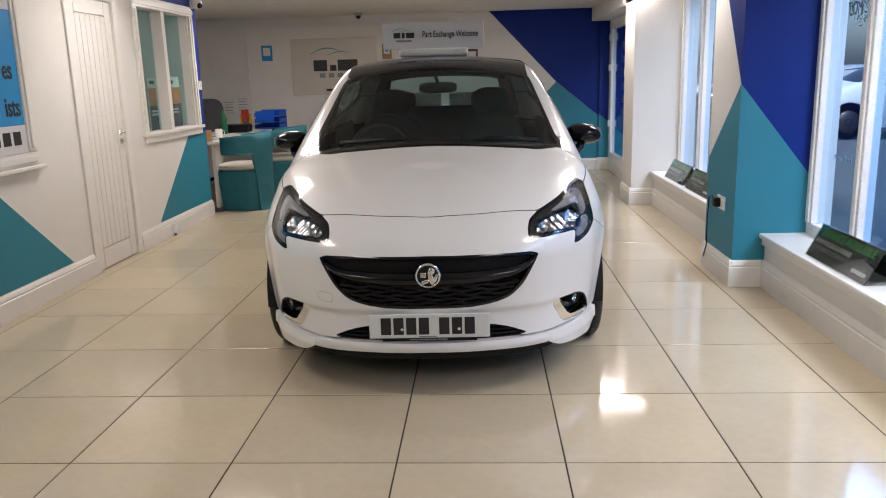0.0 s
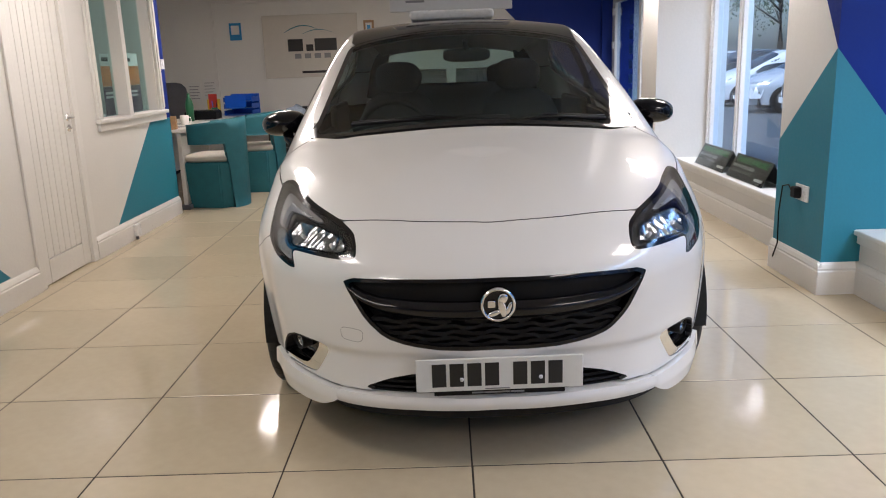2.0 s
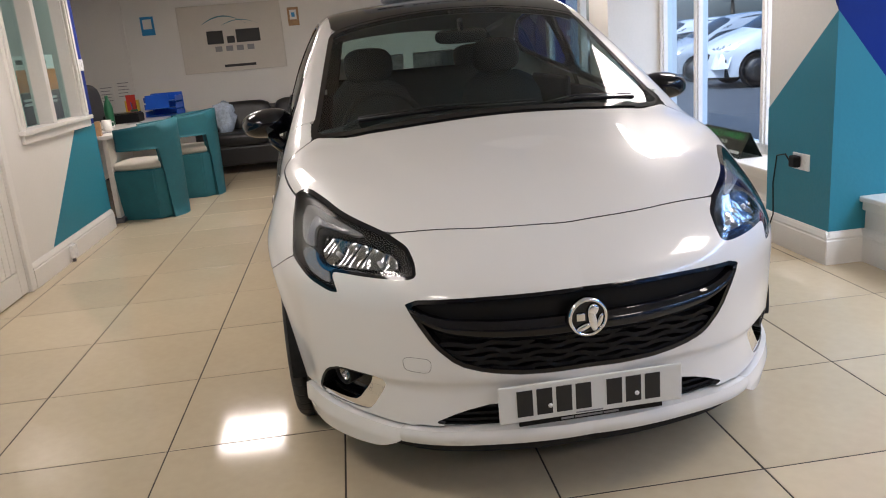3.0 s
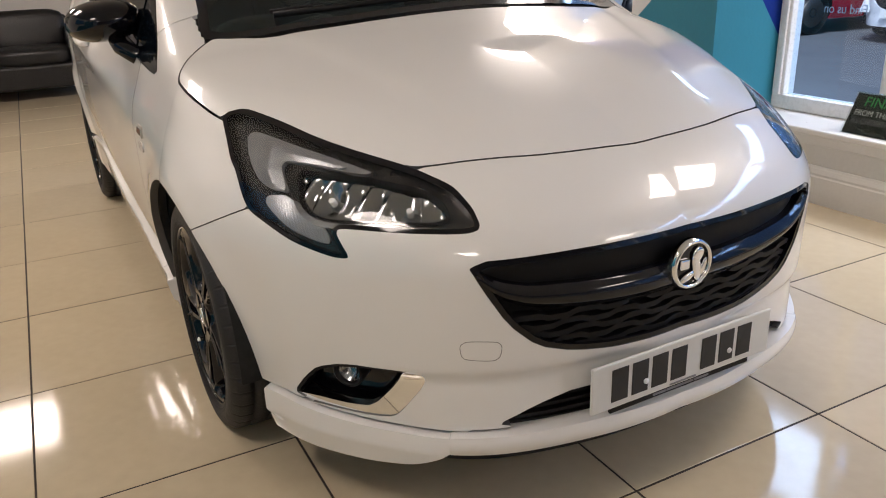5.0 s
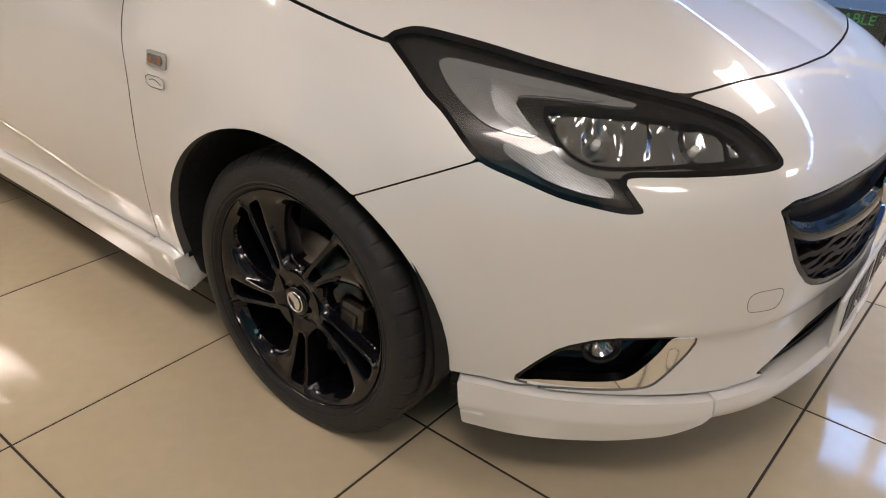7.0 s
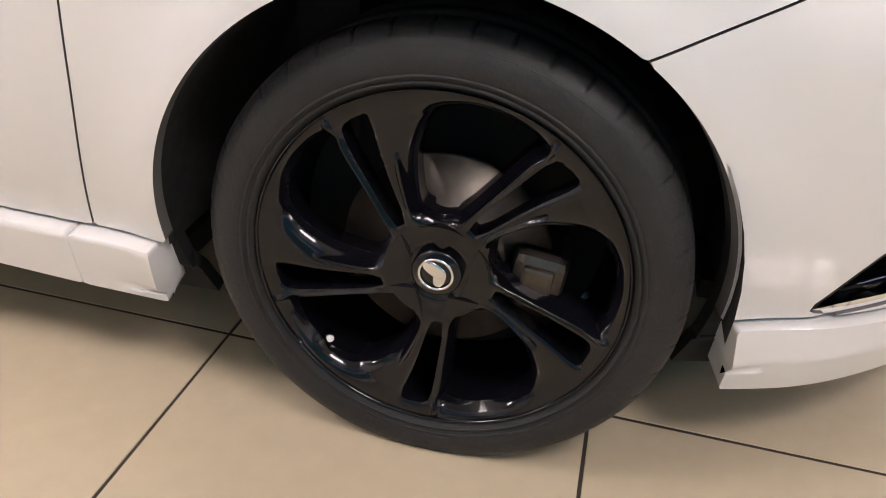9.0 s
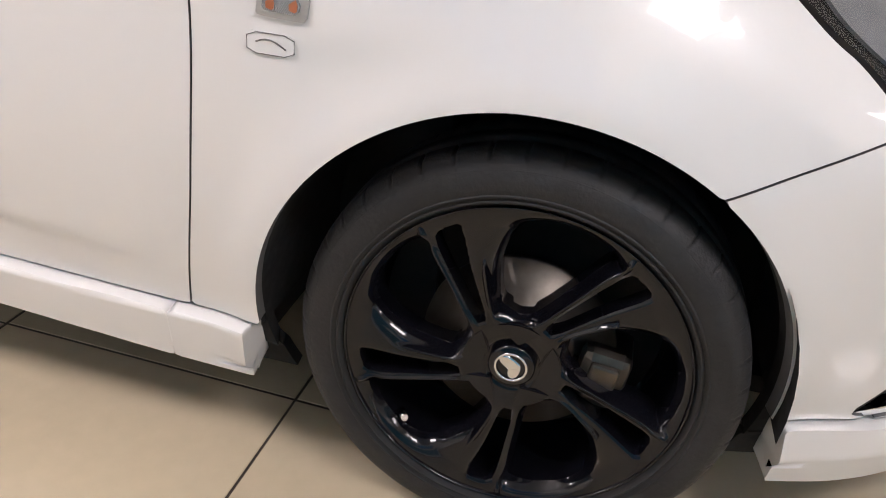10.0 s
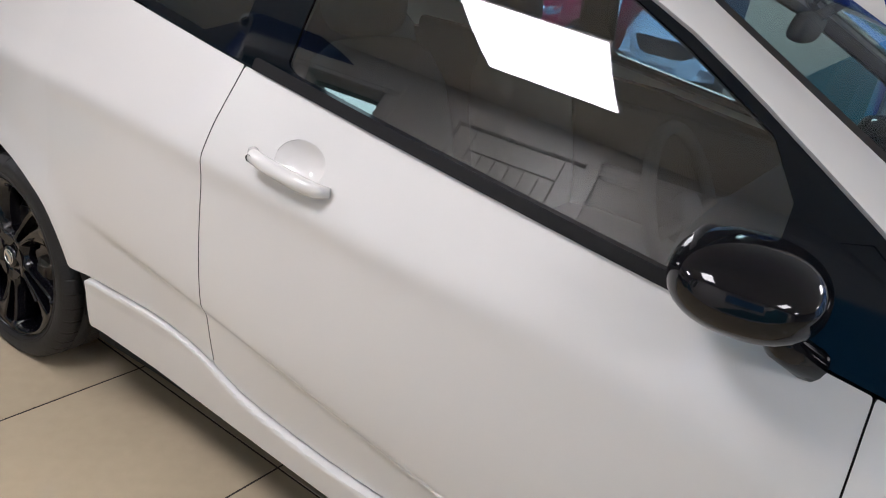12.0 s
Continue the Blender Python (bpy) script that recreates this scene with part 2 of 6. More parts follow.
def smax(a, b, k):
    return -smin(-a, -b, k)


def curve(x, xs, ys):
    """A smooth curve through the points (xs, ys)."""
    xs, ys = np.asarray(xs, float), np.asarray(ys, float)
    d = np.gradient(ys, xs)
    x = np.clip(x, xs[0], xs[-1])
    i = np.clip(np.searchsorted(xs, x) - 1, 0, len(xs) - 2)
    h = xs[i + 1] - xs[i]
    t = (x - xs[i]) / h
    return ((2 * t**3 - 3 * t**2 + 1) * ys[i] + (t**3 - 2 * t**2 + t) * h * d[i] + (3 * t**2 - 2 * t**3) * ys[i + 1] + (t**3 - t**2) * h * d[i + 1])


def rounded(points, times=2, cut=0.2):
    """An outline with its corners cut smooth."""
    p = np.array(points, float)
    for _ in range(times):
        q = np.roll(p, -1, 0)
        p = np.stack((p * (1 - cut) + q * cut, p * cut + q * (1 - cut)), 1).reshape(-1, 2)
    return p


def inside(a, b, points, times=2, cut=0.2):
    """How far (a, b) lie inside an outline; negative outside."""
    p = rounded(points, times, cut) if times else np.array(points, float)
    best, odd = np.full(a.shape, 1e9), np.zeros(a.shape, bool)
    for (x0, y0), (x1, y1) in zip(p, np.roll(p, -1, 0)):
        dx, dy = x1 - x0, y1 - y0
        t = np.clip(((a - x0) * dx + (b - y0) * dy) / (dx * dx + dy * dy + 1e-12), 0, 1)
        best = np.minimum(best, np.hypot(a - x0 - t * dx, b - y0 - t * dy))
        if y0 != y1:
            odd ^= ((y0 > b) != (y1 > b)) & (a < (x1 - x0) * (b - y0) / (y1 - y0) + x0)
    return np.where(odd, best, -best)


def cut_sheet(name, P, N, g, material, depth=0.012, lift=0.0, wrap=False, edge=None):
    """The part of a grid of points P (with normals N) where g > 0, its cut edge turned inwards by depth."""
    P = P + N * lift
    rows, cols = g.shape
    if wrap:
        P, N, g = (np.concatenate((q, q[:, :1]), 1) for q in (P, N, g))
        cols += 1
    index = -np.ones(g.shape, int)
    keep = g > 0
    c00, c01, c11, c10 = keep[:-1, :-1], keep[:-1, 1:], keep[1:, 1:], keep[1:, :-1]
    count = c00.astype(int) + c01 + c11 + c10
    used = np.zeros(g.shape, bool)
    full = count == 4
    for dr, dc in ((0, 0), (0, 1), (1, 1), (1, 0)):
        used[dr:rows - 1 + dr, dc:cols - 1 + dc] |= (count > 0) & keep[dr:rows - 1 + dr, dc:cols - 1 + dc]
    index[used] = np.arange(used.sum())
    verts = list(map(tuple, P[used]))
    r, c = np.nonzero(full)
    faces = np.stack((index[r, c], index[r, c + 1], index[r + 1, c + 1], index[r + 1, c]), 1).tolist()
    made, inner, edges = {}, {}, []

    def cross(i, j):
        key = (i, j) if i < j else (j, i)
        if key not in made:
            t = g[i] / (g[i] - g[j])
            made[key] = len(verts)
            verts.append(tuple(P[i] + (P[j] - P[i]) * t))
            n = N[i] + (N[j] - N[i]) * t
            inner[made[key]] = n / (np.linalg.norm(n) + 1e-9)
        return made[key]

    for ri, ci in zip(*np.nonzero((count > 0) & (count < 4))):
        loop = [(ri, ci), (ri, ci + 1), (ri + 1, ci + 1), (ri + 1, ci)]
        poly, cuts = [], []
        for i, j in zip(loop, loop[1:] + loop[:1]):
            if keep[i]:
                poly.append(index[i])
            if keep[i] != keep[j]:
                k = cross(i, j)
                cuts.append((k, keep[i]))
                poly.append(k)
        if len(poly) > 2:
            faces.append(poly)
        if len(cuts) == 2:
            out = next(k for k, leaving in cuts if leaving)
            back = next(k for k, leaving in cuts if not leaving)
            edges.append((out, back))
    tops = len(faces)
    if depth:
        low, rim = {}, {}
        for a, b in edges:
            for k in (a, b):
                if k not in low:
                    rim[k] = len(verts)
                    verts.append(verts[k])
                    low[k] = len(verts)
                    verts.append(tuple(np.array(verts[k]) - inner[k] * depth))
            faces.append((rim[b], rim[a], low[a], low[b]))
    if len(r) and faces:
        a, b, d = (np.array(verts[k]) for k in (faces[0][0], faces[0][1], faces[0][-1]))
        ref = N[np.nonzero(full)][0] if full.any() else N[0, 0]
        if np.dot(np.cross(b - a, d - a), ref) < 0:
            faces = [f[::-1] for f in faces]
    me = mesh(name, verts, faces, material, True)
    if edge:
        me.materials.append(edge)
        me.polygons.foreach_set("material_index", [int(i >= tops) for i in range(len(faces))])
    return me

# ---- the showroom ----
CEIL_Z, BACK_Y, FRONT_Y = 2.2, 8.5, -5.0
LEFT_X, RIGHT_X, ALCOVE_X = -2.5, 2.05, -4.3


def structure(name, data, material, label=""):
    return tagged(part(name, data, material), label or name.replace("_", " "), name.split("_")[0], kind="structure")


structure("ceiling", box(ALCOVE_X - 0.2, 2.7, FRONT_Y - 0.2, BACK_Y + 0.2, CEIL_Z, CEIL_Z + 0.12), CEIL, "low white textured ceiling with flush light panels")

# left wall with a door and an office window, in pieces round its openings
DOOR_Y0, DOOR_Y1, DOOR_H = 2.86, 3.50, 1.96
OW_Y0, OW_Y1, OW_Z0, OW_Z1 = 3.93, 5.09, 0.94, 1.97
LW_END = 5.30
wall_left = tagged(new("wall_left"), "white painted wall with a boarded door and teal and blue shapes", "wall", kind="structure")
part("wall_part", join(box(LEFT_X - 0.14, LEFT_X, FRONT_Y, DOOR_Y0, 0, CEIL_Z), box(LEFT_X - 0.14, LEFT_X, DOOR_Y0, DOOR_Y1, DOOR_H, CEIL_Z),
                       box(LEFT_X - 0.14, LEFT_X, DOOR_Y1, OW_Y0, 0, CEIL_Z), box(LEFT_X - 0.14, LEFT_X, OW_Y0, OW_Y1, 0, OW_Z0),
                       box(LEFT_X - 0.14, LEFT_X, OW_Y0, OW_Y1, OW_Z1, CEIL_Z), box(LEFT_X - 0.14, LEFT_X, OW_Y1, LW_END, 0, CEIL_Z)), WALL, wall_left)
part("painted_shape", prism([(2.52, 0.16), (1.82, 0.72), (0.2, 2.0), (-1.5, 2.0), (-1.5, 0.16)], "x", LEFT_X, LEFT_X + 0.0025), TEAL, wall_left, "teal painted triangle")
part("painted_shape", prism([(3.99, 0.16), (LW_END, 0.16), (LW_END, 0.86), (4.84, 0.86)], "x", LEFT_X, LEFT_X + 0.0025), TEAL, wall_left, "teal painted triangle")
part("painted_shape", prism([(5.185, 0.862), (LW_END, 0.862), (LW_END, CEIL_Z - 0.002), (4.5, CEIL_Z - 0.002), (4.2, 2.065), (5.185, 2.065)], "x", LEFT_X, LEFT_X + 0.0025), BLUE, wall_left, "blue painted strip")
part("painted_shape", prism([(LEFT_X - 0.14, 0.16), (LEFT_X + 0.0025, 0.16), (LEFT_X + 0.0025, CEIL_Z), (LEFT_X - 0.14, CEIL_Z)], "y", LW_END, LW_END + 0.0025), BLUE, wall_left, "blue painted end of the wall")


def skirting(along, a0, a1, at, out, h=0.155):
    """A moulded skirting board on the plane `at`, standing out along `out` (+1 or -1)."""
    prof = [(0, 0), (0.022, 0), (0.022, h * 0.72), (0.017, h * 0.76), (0.019, h * 0.82), (0.012, h * 0.93), (0.004, h), (0, h)]
    pts = [(at + out * d, z) for d, z in prof]
    bm = prism(pts, "y" if along == "y" else "x", a0, a1)
    return bm


sk = [skirting("y", FRONT_Y, DOOR_Y0 - 0.07, LEFT_X, 1), skirting("y", DOOR_Y1 + 0.07, LW_END, LEFT_X, 1)]
tagged(part("baseboard_left", join(*sk), GLOSS_WHITE), "moulded white skirting board along the wall", "skirting", kind="structure")

door = tagged(new("door_1"), "closed white boarded door with a chrome lever handle", "door", kind="structure")
slab = [box(LEFT_X - 0.05, LEFT_X - 0.028, DOOR_Y0 + 0.003, DOOR_Y1 - 0.003, 0.008, DOOR_H - 0.004, 0.002)]
part("door_leaf", join(*slab), GLOSS_WHITE, door)
board_w = (DOOR_Y1 - DOOR_Y0 - 0.2) / 6
for i in range(6):
    y0 = DOOR_Y0 + 0.10 + i * board_w
    part("board", box(LEFT_X - 0.030, LEFT_X - 0.0075, y0 + 0.0025, y0 + board_w - 0.0025, 0.16, 1.85, 0.003), GLOSS_WHITE, door)
for y0, y1, z0, z1 in ((DOOR_Y0 + 0.003, DOOR_Y0 + 0.096, 0.008, 1.956), (DOOR_Y1 - 0.096, DOOR_Y1 - 0.003, 0.008, 1.956), (DOOR_Y0 + 0.1, DOOR_Y1 - 0.1, 1.856, 1.956), (DOOR_Y0 + 0.1, DOOR_Y1 - 0.1, 0.008, 0.154)):
    part("door_rail", box(LEFT_X - 0.0278, LEFT_X - 0.006, y0, y1, z0, z1, 0.002), GLOSS_WHITE, door)
handle = part("door_handle", join(moved(lathe([(0, 0), (0.026, 0), (0.026, 0.006), (0.012, 0.01), (0.009, 0.045), (0, 0.045)], "x", 24), pose(LEFT_X - 0.006, DOOR_Y1 - 0.055, 0.985)),
                                  tube([(LEFT_X + 0.036, DOOR_Y1 - 0.05, 0.985), (LEFT_X + 0.037, DOOR_Y1 - 0.10, 0.986), (LEFT_X + 0.034, DOOR_Y1 - 0.165, 0.982)], [0.009, 0.008, 0.007])), CHROME, door, "chrome lever handle")
part("thumb_turn", moved(lathe([(0, 0), (0.024, 0), (0.024, 0.006), (0.008, 0.009), (0.007, 0.02), (0, 0.02)], "x", 24), pose(LEFT_X - 0.006, DOOR_Y1 - 0.055, 0.915)), CHROME, door, "chrome privacy turn")
case = [box(LEFT_X, LEFT_X + 0.018, DOOR_Y0 - 0.07, DOOR_Y0, 0, DOOR_H + 0.07, 0.005), box(LEFT_X, LEFT_X + 0.018, DOOR_Y1, DOOR_Y1 + 0.07, 0, DOOR_H + 0.07, 0.005),
        box(LEFT_X, LEFT_X + 0.018, DOOR_Y0, DOOR_Y1, DOOR_H, DOOR_H + 0.07, 0.005), box(LEFT_X - 0.14, LEFT_X - 0.05, DOOR_Y0, DOOR_Y1, 0, DOOR_H)]
part("architrave", join(*case), GLOSS_WHITE, door)

win = tagged(new("window_1"), "white framed internal office window with two panes", "window", kind="structure")
for y0, y1, z0, z1 in ((OW_Y0 - 0.08, OW_Y1 + 0.08, OW_Z1, OW_Z1 + 0.08), (OW_Y0 - 0.08, OW_Y0, OW_Z0, OW_Z1), (OW_Y1, OW_Y1 + 0.08, OW_Z0, OW_Z1)):
    part("window_frame", join(box(LEFT_X, LEFT_X + 0.02, y0, y1, z0, z1, 0.005), box(LEFT_X + 0.02, LEFT_X + 0.03, y0 + 0.02 * (y1 - y0 < 0.2), y1 - 0.02 * (y1 - y0 < 0.2), z0 + 0.02, z1 - 0.02, 0.004)), GLOSS_WHITE, win)
part("window_sill", join(box(LEFT_X, LEFT_X + 0.045, OW_Y0 - 0.1, OW_Y1 + 0.1, OW_Z0 - 0.03, OW_Z0, 0.006), box(LEFT_X, LEFT_X + 0.025, OW_Y0 - 0.08, OW_Y1 + 0.08, OW_Z0 - 0.085, OW_Z0 - 0.03, 0.006)), GLOSS_WHITE, win)
part("mullion", box(LEFT_X - 0.11, LEFT_X + 0.012, 4.43, 4.50, OW_Z0, OW_Z1, 0.004), GLOSS_WHITE, win)
for y0, y1 in ((OW_Y0, 4.43), (4.50, OW_Y1)):
    p = part("pane", box(LEFT_X - 0.09, LEFT_X - 0.084, y0, y1, OW_Z0, OW_Z1), OFFICE_PANE, win)
    p.visible_shadow = False
reveal = [box(LEFT_X - 0.14, LEFT_X - 0.002, OW_Y0 - 0.001, OW_Y0 + 0.02, OW_Z0, OW_Z1), box(LEFT_X - 0.14, LEFT_X - 0.002, OW_Y1 - 0.02, OW_Y1 + 0.001, OW_Z0, OW_Z1)]
part("window_lining", join(*reveal), GLOSS_WHITE, win)
OFFICE = mat("grey green office wall", (0.045, 0.10, 0.11), 0.7, 0, 0.05)
structure("wall_office", join(box(-3.72, -3.62, DOOR_Y1, LW_END, 0, CEIL_Z), box(-3.72, LEFT_X - 0.14, DOOR_Y1 - 0.1, DOOR_Y1, 0, CEIL_Z)), OFFICE, "grey green wall of the small office behind glass")
structure("wall_partition", box(ALCOVE_X, LEFT_X - 0.14, LW_END - 0.1, LW_END, 0, CEIL_Z), WALL, "white partition behind the desk")
# fill light without a fixture, added to brighten the office
area("office_fill", pose(-3.1, 4.5, 2.15), 0.4, 0.4, 1.6, WARM)

# back wall: white field with a framed panel, blue and teal shapes
wall_back = tagged(new("wall_back"), "white back wall with blue and teal painted shapes", "wall", kind="structure")
part("wall_part", box(ALCOVE_X - 0.1, 2.6, BACK_Y, BACK_Y + 0.15, 0, CEIL_Z), WALL, wall_back)
part("painted_shape", prism([(0.44, CEIL_Z - 0.002), (2.35, CEIL_Z - 0.002), (2.35, 0.42), (1.36, 1.23)], "y", BACK_Y - 0.003, BACK_Y), BLUE, wall_back, "royal blue painted shape")
part("painted_shape", prism([(1.36, 1.228), (2.35, 0.418), (2.35, 0.16), (0.30, 0.16)], "y", BACK_Y - 0.003, BACK_Y), TEAL, wall_back, "teal painted shape")
part("pilaster", prism([(1.95, 0.78), (2.35, 0.42), (2.35, CEIL_Z - 0.002), (1.95, CEIL_Z - 0.002)], "y", BACK_Y - 0.05, BACK_Y - 0.003), BLUE, wall_back)
part("pilaster", prism([(1.95, 0.16), (2.35, 0.16), (2.35, 0.42), (1.95, 0.78)], "y", BACK_Y - 0.05, BACK_Y - 0.003), TEAL, wall_back)
for x0, x1, z0, z1 in ((-2.98, -2.94, 0.9, 2.06), (-2.98, 0.05, 2.06, 2.10)):
    part("wall_moulding", box(x0, x1, BACK_Y - 0.022, BACK_Y, z0, z1, 0.004), WALL, wall_back)
tagged(part("baseboard_back", skirting("x", ALCOVE_X, 1.95, BACK_Y, -1), GLOSS_WHITE), "white skirting board at the back wall", "skirting", kind="structure")
bb = part("baseboard_pilaster", box(1.93, 2.35, BACK_Y - 0.072, BACK_Y - 0.05, 0, 0.17, 0.004), GLOSS_WHITE)
tagged(bb, "white skirting board on the blue pilaster", "skirting", kind="structure")
structure("wall_alcove", box(ALCOVE_X - 0.1, ALCOVE_X, LW_END - 0.1, BACK_Y, 0, CEIL_Z), WALL, "white side wall of the desk area")
# unseen wall added to close the room; its grey darkens the car's reflections
GREY_WALL = mat("plain grey wall", (0.22, 0.22, 0.22), 0.7, 0, 0.05, 3, bump=0.1, bscale=40)
structure("wall_front", box(ALCOVE_X - 0.1, 2.6, FRONT_Y - 0.15, FRONT_Y, 0, CEIL_Z), GREY_WALL, "unseen plain grey front wall added to close the room and darken reflections")
structure("ceiling_beam", box(1.84, 2.6, 5.43, BACK_Y - 0.002, 2.02, CEIL_Z - 0.001), WALL, "boxed white beam over the glazed door")

# right side: low wall with ledge, two pillars, shop windows
LEDGE_Z, WIN_X = 0.34, 2.34


def low_wall(name, y0, y1):
    ob = tagged(new(name), "low white wall with a deep window ledge", "wall", kind="structure")
    part("wall_part", box(RIGHT_X + 0.02, WIN_X + 0.12, y0, y1, 0, LEDGE_Z - 0.03), WALL, ob)
    part("ledge", box(RIGHT_X - 0.02, WIN_X + 0.02, y0, y1, LEDGE_Z - 0.03, LEDGE_Z, 0.008), GLOSS_WHITE, ob)
    part("ledge_moulding", box(RIGHT_X, RIGHT_X + 0.02, y0, y1, LEDGE_Z - 0.075, LEDGE_Z - 0.03, 0.006), GLOSS_WHITE, ob)
    part("skirting", skirting("y", y0, y1, RIGHT_X + 0.02, -1, 0.17), GLOSS_WHITE, ob)


low_wall("wall_ledge_1", FRONT_Y, 2.27)
low_wall("wall_ledge_2", 2.86, 5.43)

PIL_X, PIL_Y0, PIL_Y1 = 1.875, 2.27, 2.86
pil = tagged(new("wall_pillar_1"), "square pillar painted white, teal and royal blue", "pillar", kind="structure")
part("core", box(PIL_X, WIN_X + 0.12, PIL_Y0, PIL_Y1, 0, CEIL_Z), WALL, pil)
part("painted_shape", prism([(PIL_X - 0.003, 0.17), (WIN_X, 0.17), (WIN_X, 0.66), (PIL_X - 0.003, 1.25)], "y", PIL_Y0 - 0.003, PIL_Y0), TEAL, pil, "teal painted face")
part("painted_shape", prism([(WIN_X, 0.66), (WIN_X, CEIL_Z - 0.001), (PIL_X - 0.003, CEIL_Z - 0.001), (PIL_X - 0.003, 1.25)], "y", PIL_Y0 - 0.003, PIL_Y0), BLUE, pil, "royal blue painted face")
part("painted_shape", prism([(PIL_Y0, 0.17), (PIL_Y1, 0.17), (PIL_Y1, 0.75), (PIL_Y0, 1.25)], "x", PIL_X - 0.003, PIL_X), TEAL, pil, "teal painted face")
part("painted_shape", prism([(PIL_Y0, 1.25), (2.87, CEIL_Z - 0.001), (PIL_Y0, CEIL_Z - 0.001)], "x", PIL_X - 0.003, PIL_X), BLUE, pil, "royal blue painted face")
part("skirting", join(skirting("x", PIL_X - 0.022, RIGHT_X, PIL_Y0 - 0.003, -1, 0.17), skirting("y", PIL_Y0 - 0.02, PIL_Y1, PIL_X - 0.003, -1, 0.17)), GLOSS_WHITE, pil)
pil2 = tagged(new("wall_pillar_2"), "white painted square pillar", "pillar", kind="structure")
part("core", box(1.84, WIN_X + 0.12, 5.43, 5.95, 0, CEIL_Z), WALL, pil2)
part("skirting", join(skirting("x", 1.82, RIGHT_X, 5.43, -1, 0.17), skirting("y", 5.41, 5.95, 1.84, -1, 0.17)), GLOSS_WHITE, pil2)


def shop_window(name, y0, y1, mullions, z1=2.16):
    ob = tagged(new(name), "tall shop window with white plastic frame", "window", kind="structure")
    x = WIN_X
    for a, b, c, d in ((y0, y1, LEDGE_Z, LEDGE_Z + 0.07), (y0, y1, z1 - 0.06, z1)):
        part("window_frame", box(x - 0.03, x + 0.05, a, b, c, d, 0.006), UPVC, ob)
    edges = [y0 + 0.035, *mullions, y1 - 0.035]
    for y in edges:
        part("window_frame", join(box(x - 0.03, x + 0.05, y - 0.035, y + 0.035, LEDGE_Z + 0.07, z1 - 0.06, 0.006), box(x - 0.045, x - 0.03, y - 0.02, y + 0.02, LEDGE_Z + 0.07, z1 - 0.06, 0.005)), UPVC, ob)
    for a, b in zip(edges, edges[1:]):
        p = part("pane", box(x + 0.006, x + 0.012, a + 0.035, b - 0.035, LEDGE_Z + 0.07, z1 - 0.06), PANE, ob)
        p.visible_shadow = False
    part("lintel", box(x - 0.05, x + 0.12, y0, y1, z1, CEIL_Z), WALL, ob)
    return ob


win_a = shop_window("window_2", FRONT_Y, 2.27, (1.66, 0.55, -0.6, -1.75, -2.9, -4.0))
win_b = shop_window("window_3", 2.86, 5.43, (3.70, 4.72))
win_c = shop_window("window_4", 5.95, 7.0, (6.45,))
low_wall("wall_ledge_3", 5.95, 7.0)
gd = tagged(new("door_2"), "white framed glazed entrance door", "door", kind="structure")
for a, b, c, d in ((7.0, 7.1, 0, 2.02), (8.3, 8.45, 0, 2.02), (7.1, 8.3, 0, 0.26), (7.1, 8.3, 1.9, 2.02)):
    part("door_frame", box(2.08, 2.15, a, b, c, d, 0.006), UPVC, gd)
p = part("pane", box(2.11, 2.116, 7.1, 8.3, 0.26, 1.9), PANE, gd)
p.visible_shadow = False
for z in (0.6, 1.35, 1.75):
    part("hinge", box(2.055, 2.08, 8.31, 8.36, z, z + 0.09, 0.006), UPVC, gd)
BLUE_FILM = mat("blue window film", (0.01, 0.06, 0.35), 0.5)
for k in range(7):
    part("film_bar", box(2.104, 2.1085, 7.45, 7.62, 0.62 + k * 0.165, 0.72 + k * 0.165), BLUE_FILM, gd)
structure("wall_right_end", box(2.16, 2.6, 7.0, BACK_Y, 0, 0.02), WALL, "white threshold of the entrance")

# light panels
for px, py, watts in PANELS:
    lamp = thing("ceiling_light", "square lit LED panel set in the ceiling", "ceiling light", pose(px, py, CEIL_Z), "ceiling panels")
    part("frame", join(box(-0.3, 0.3, -0.3, -0.285, -0.012, 0), box(-0.3, 0.3, 0.285, 0.3, -0.012, 0), box(-0.3, -0.285, -0.285, 0.285, -0.012, 0), box(0.285, 0.3, -0.285, 0.285, -0.012, 0)), UPVC, lamp)
    part("diffuser", box(-0.285, 0.285, -0.285, 0.285, -0.008, -0.003), LAMP_ON, lamp, "glowing white diffuser")

# outside
ASPHALT = mat("asphalt", (0.085, 0.09, 0.095), 0.85, 0, 0.2, 2, bump=0.3, bscale=60)
structure("ground", box(2.6, 220, -160, 160, -0.5, -0.12), ASPHALT, "grey tarmac forecourt outside the windows")

# ---- the car: body as one smooth solid, cut into its panels ----
# car space: u to its left side, v back from the nose, z up
car = thing("hatchback_car", "glossy white three-door hatchback with black roof and black wheels", "car",
            pose(0.09, 0.578, 0, 0, 0, 1.3))
PIVOT, TAIL = 0.9, 3.1
FRONT_ARCH, REAR_ARCH = (0.868, 0.298, 0.352), (3.355, 0.298, 0.352)
WHEEL_Z = 0.291


def belt_line(v):
    return curve(v, (0.9, 1.13, 1.31, 2.47, 3.1, 3.6), (0.852, 0.874, 0.893, 1.033, 1.12, 1.18))


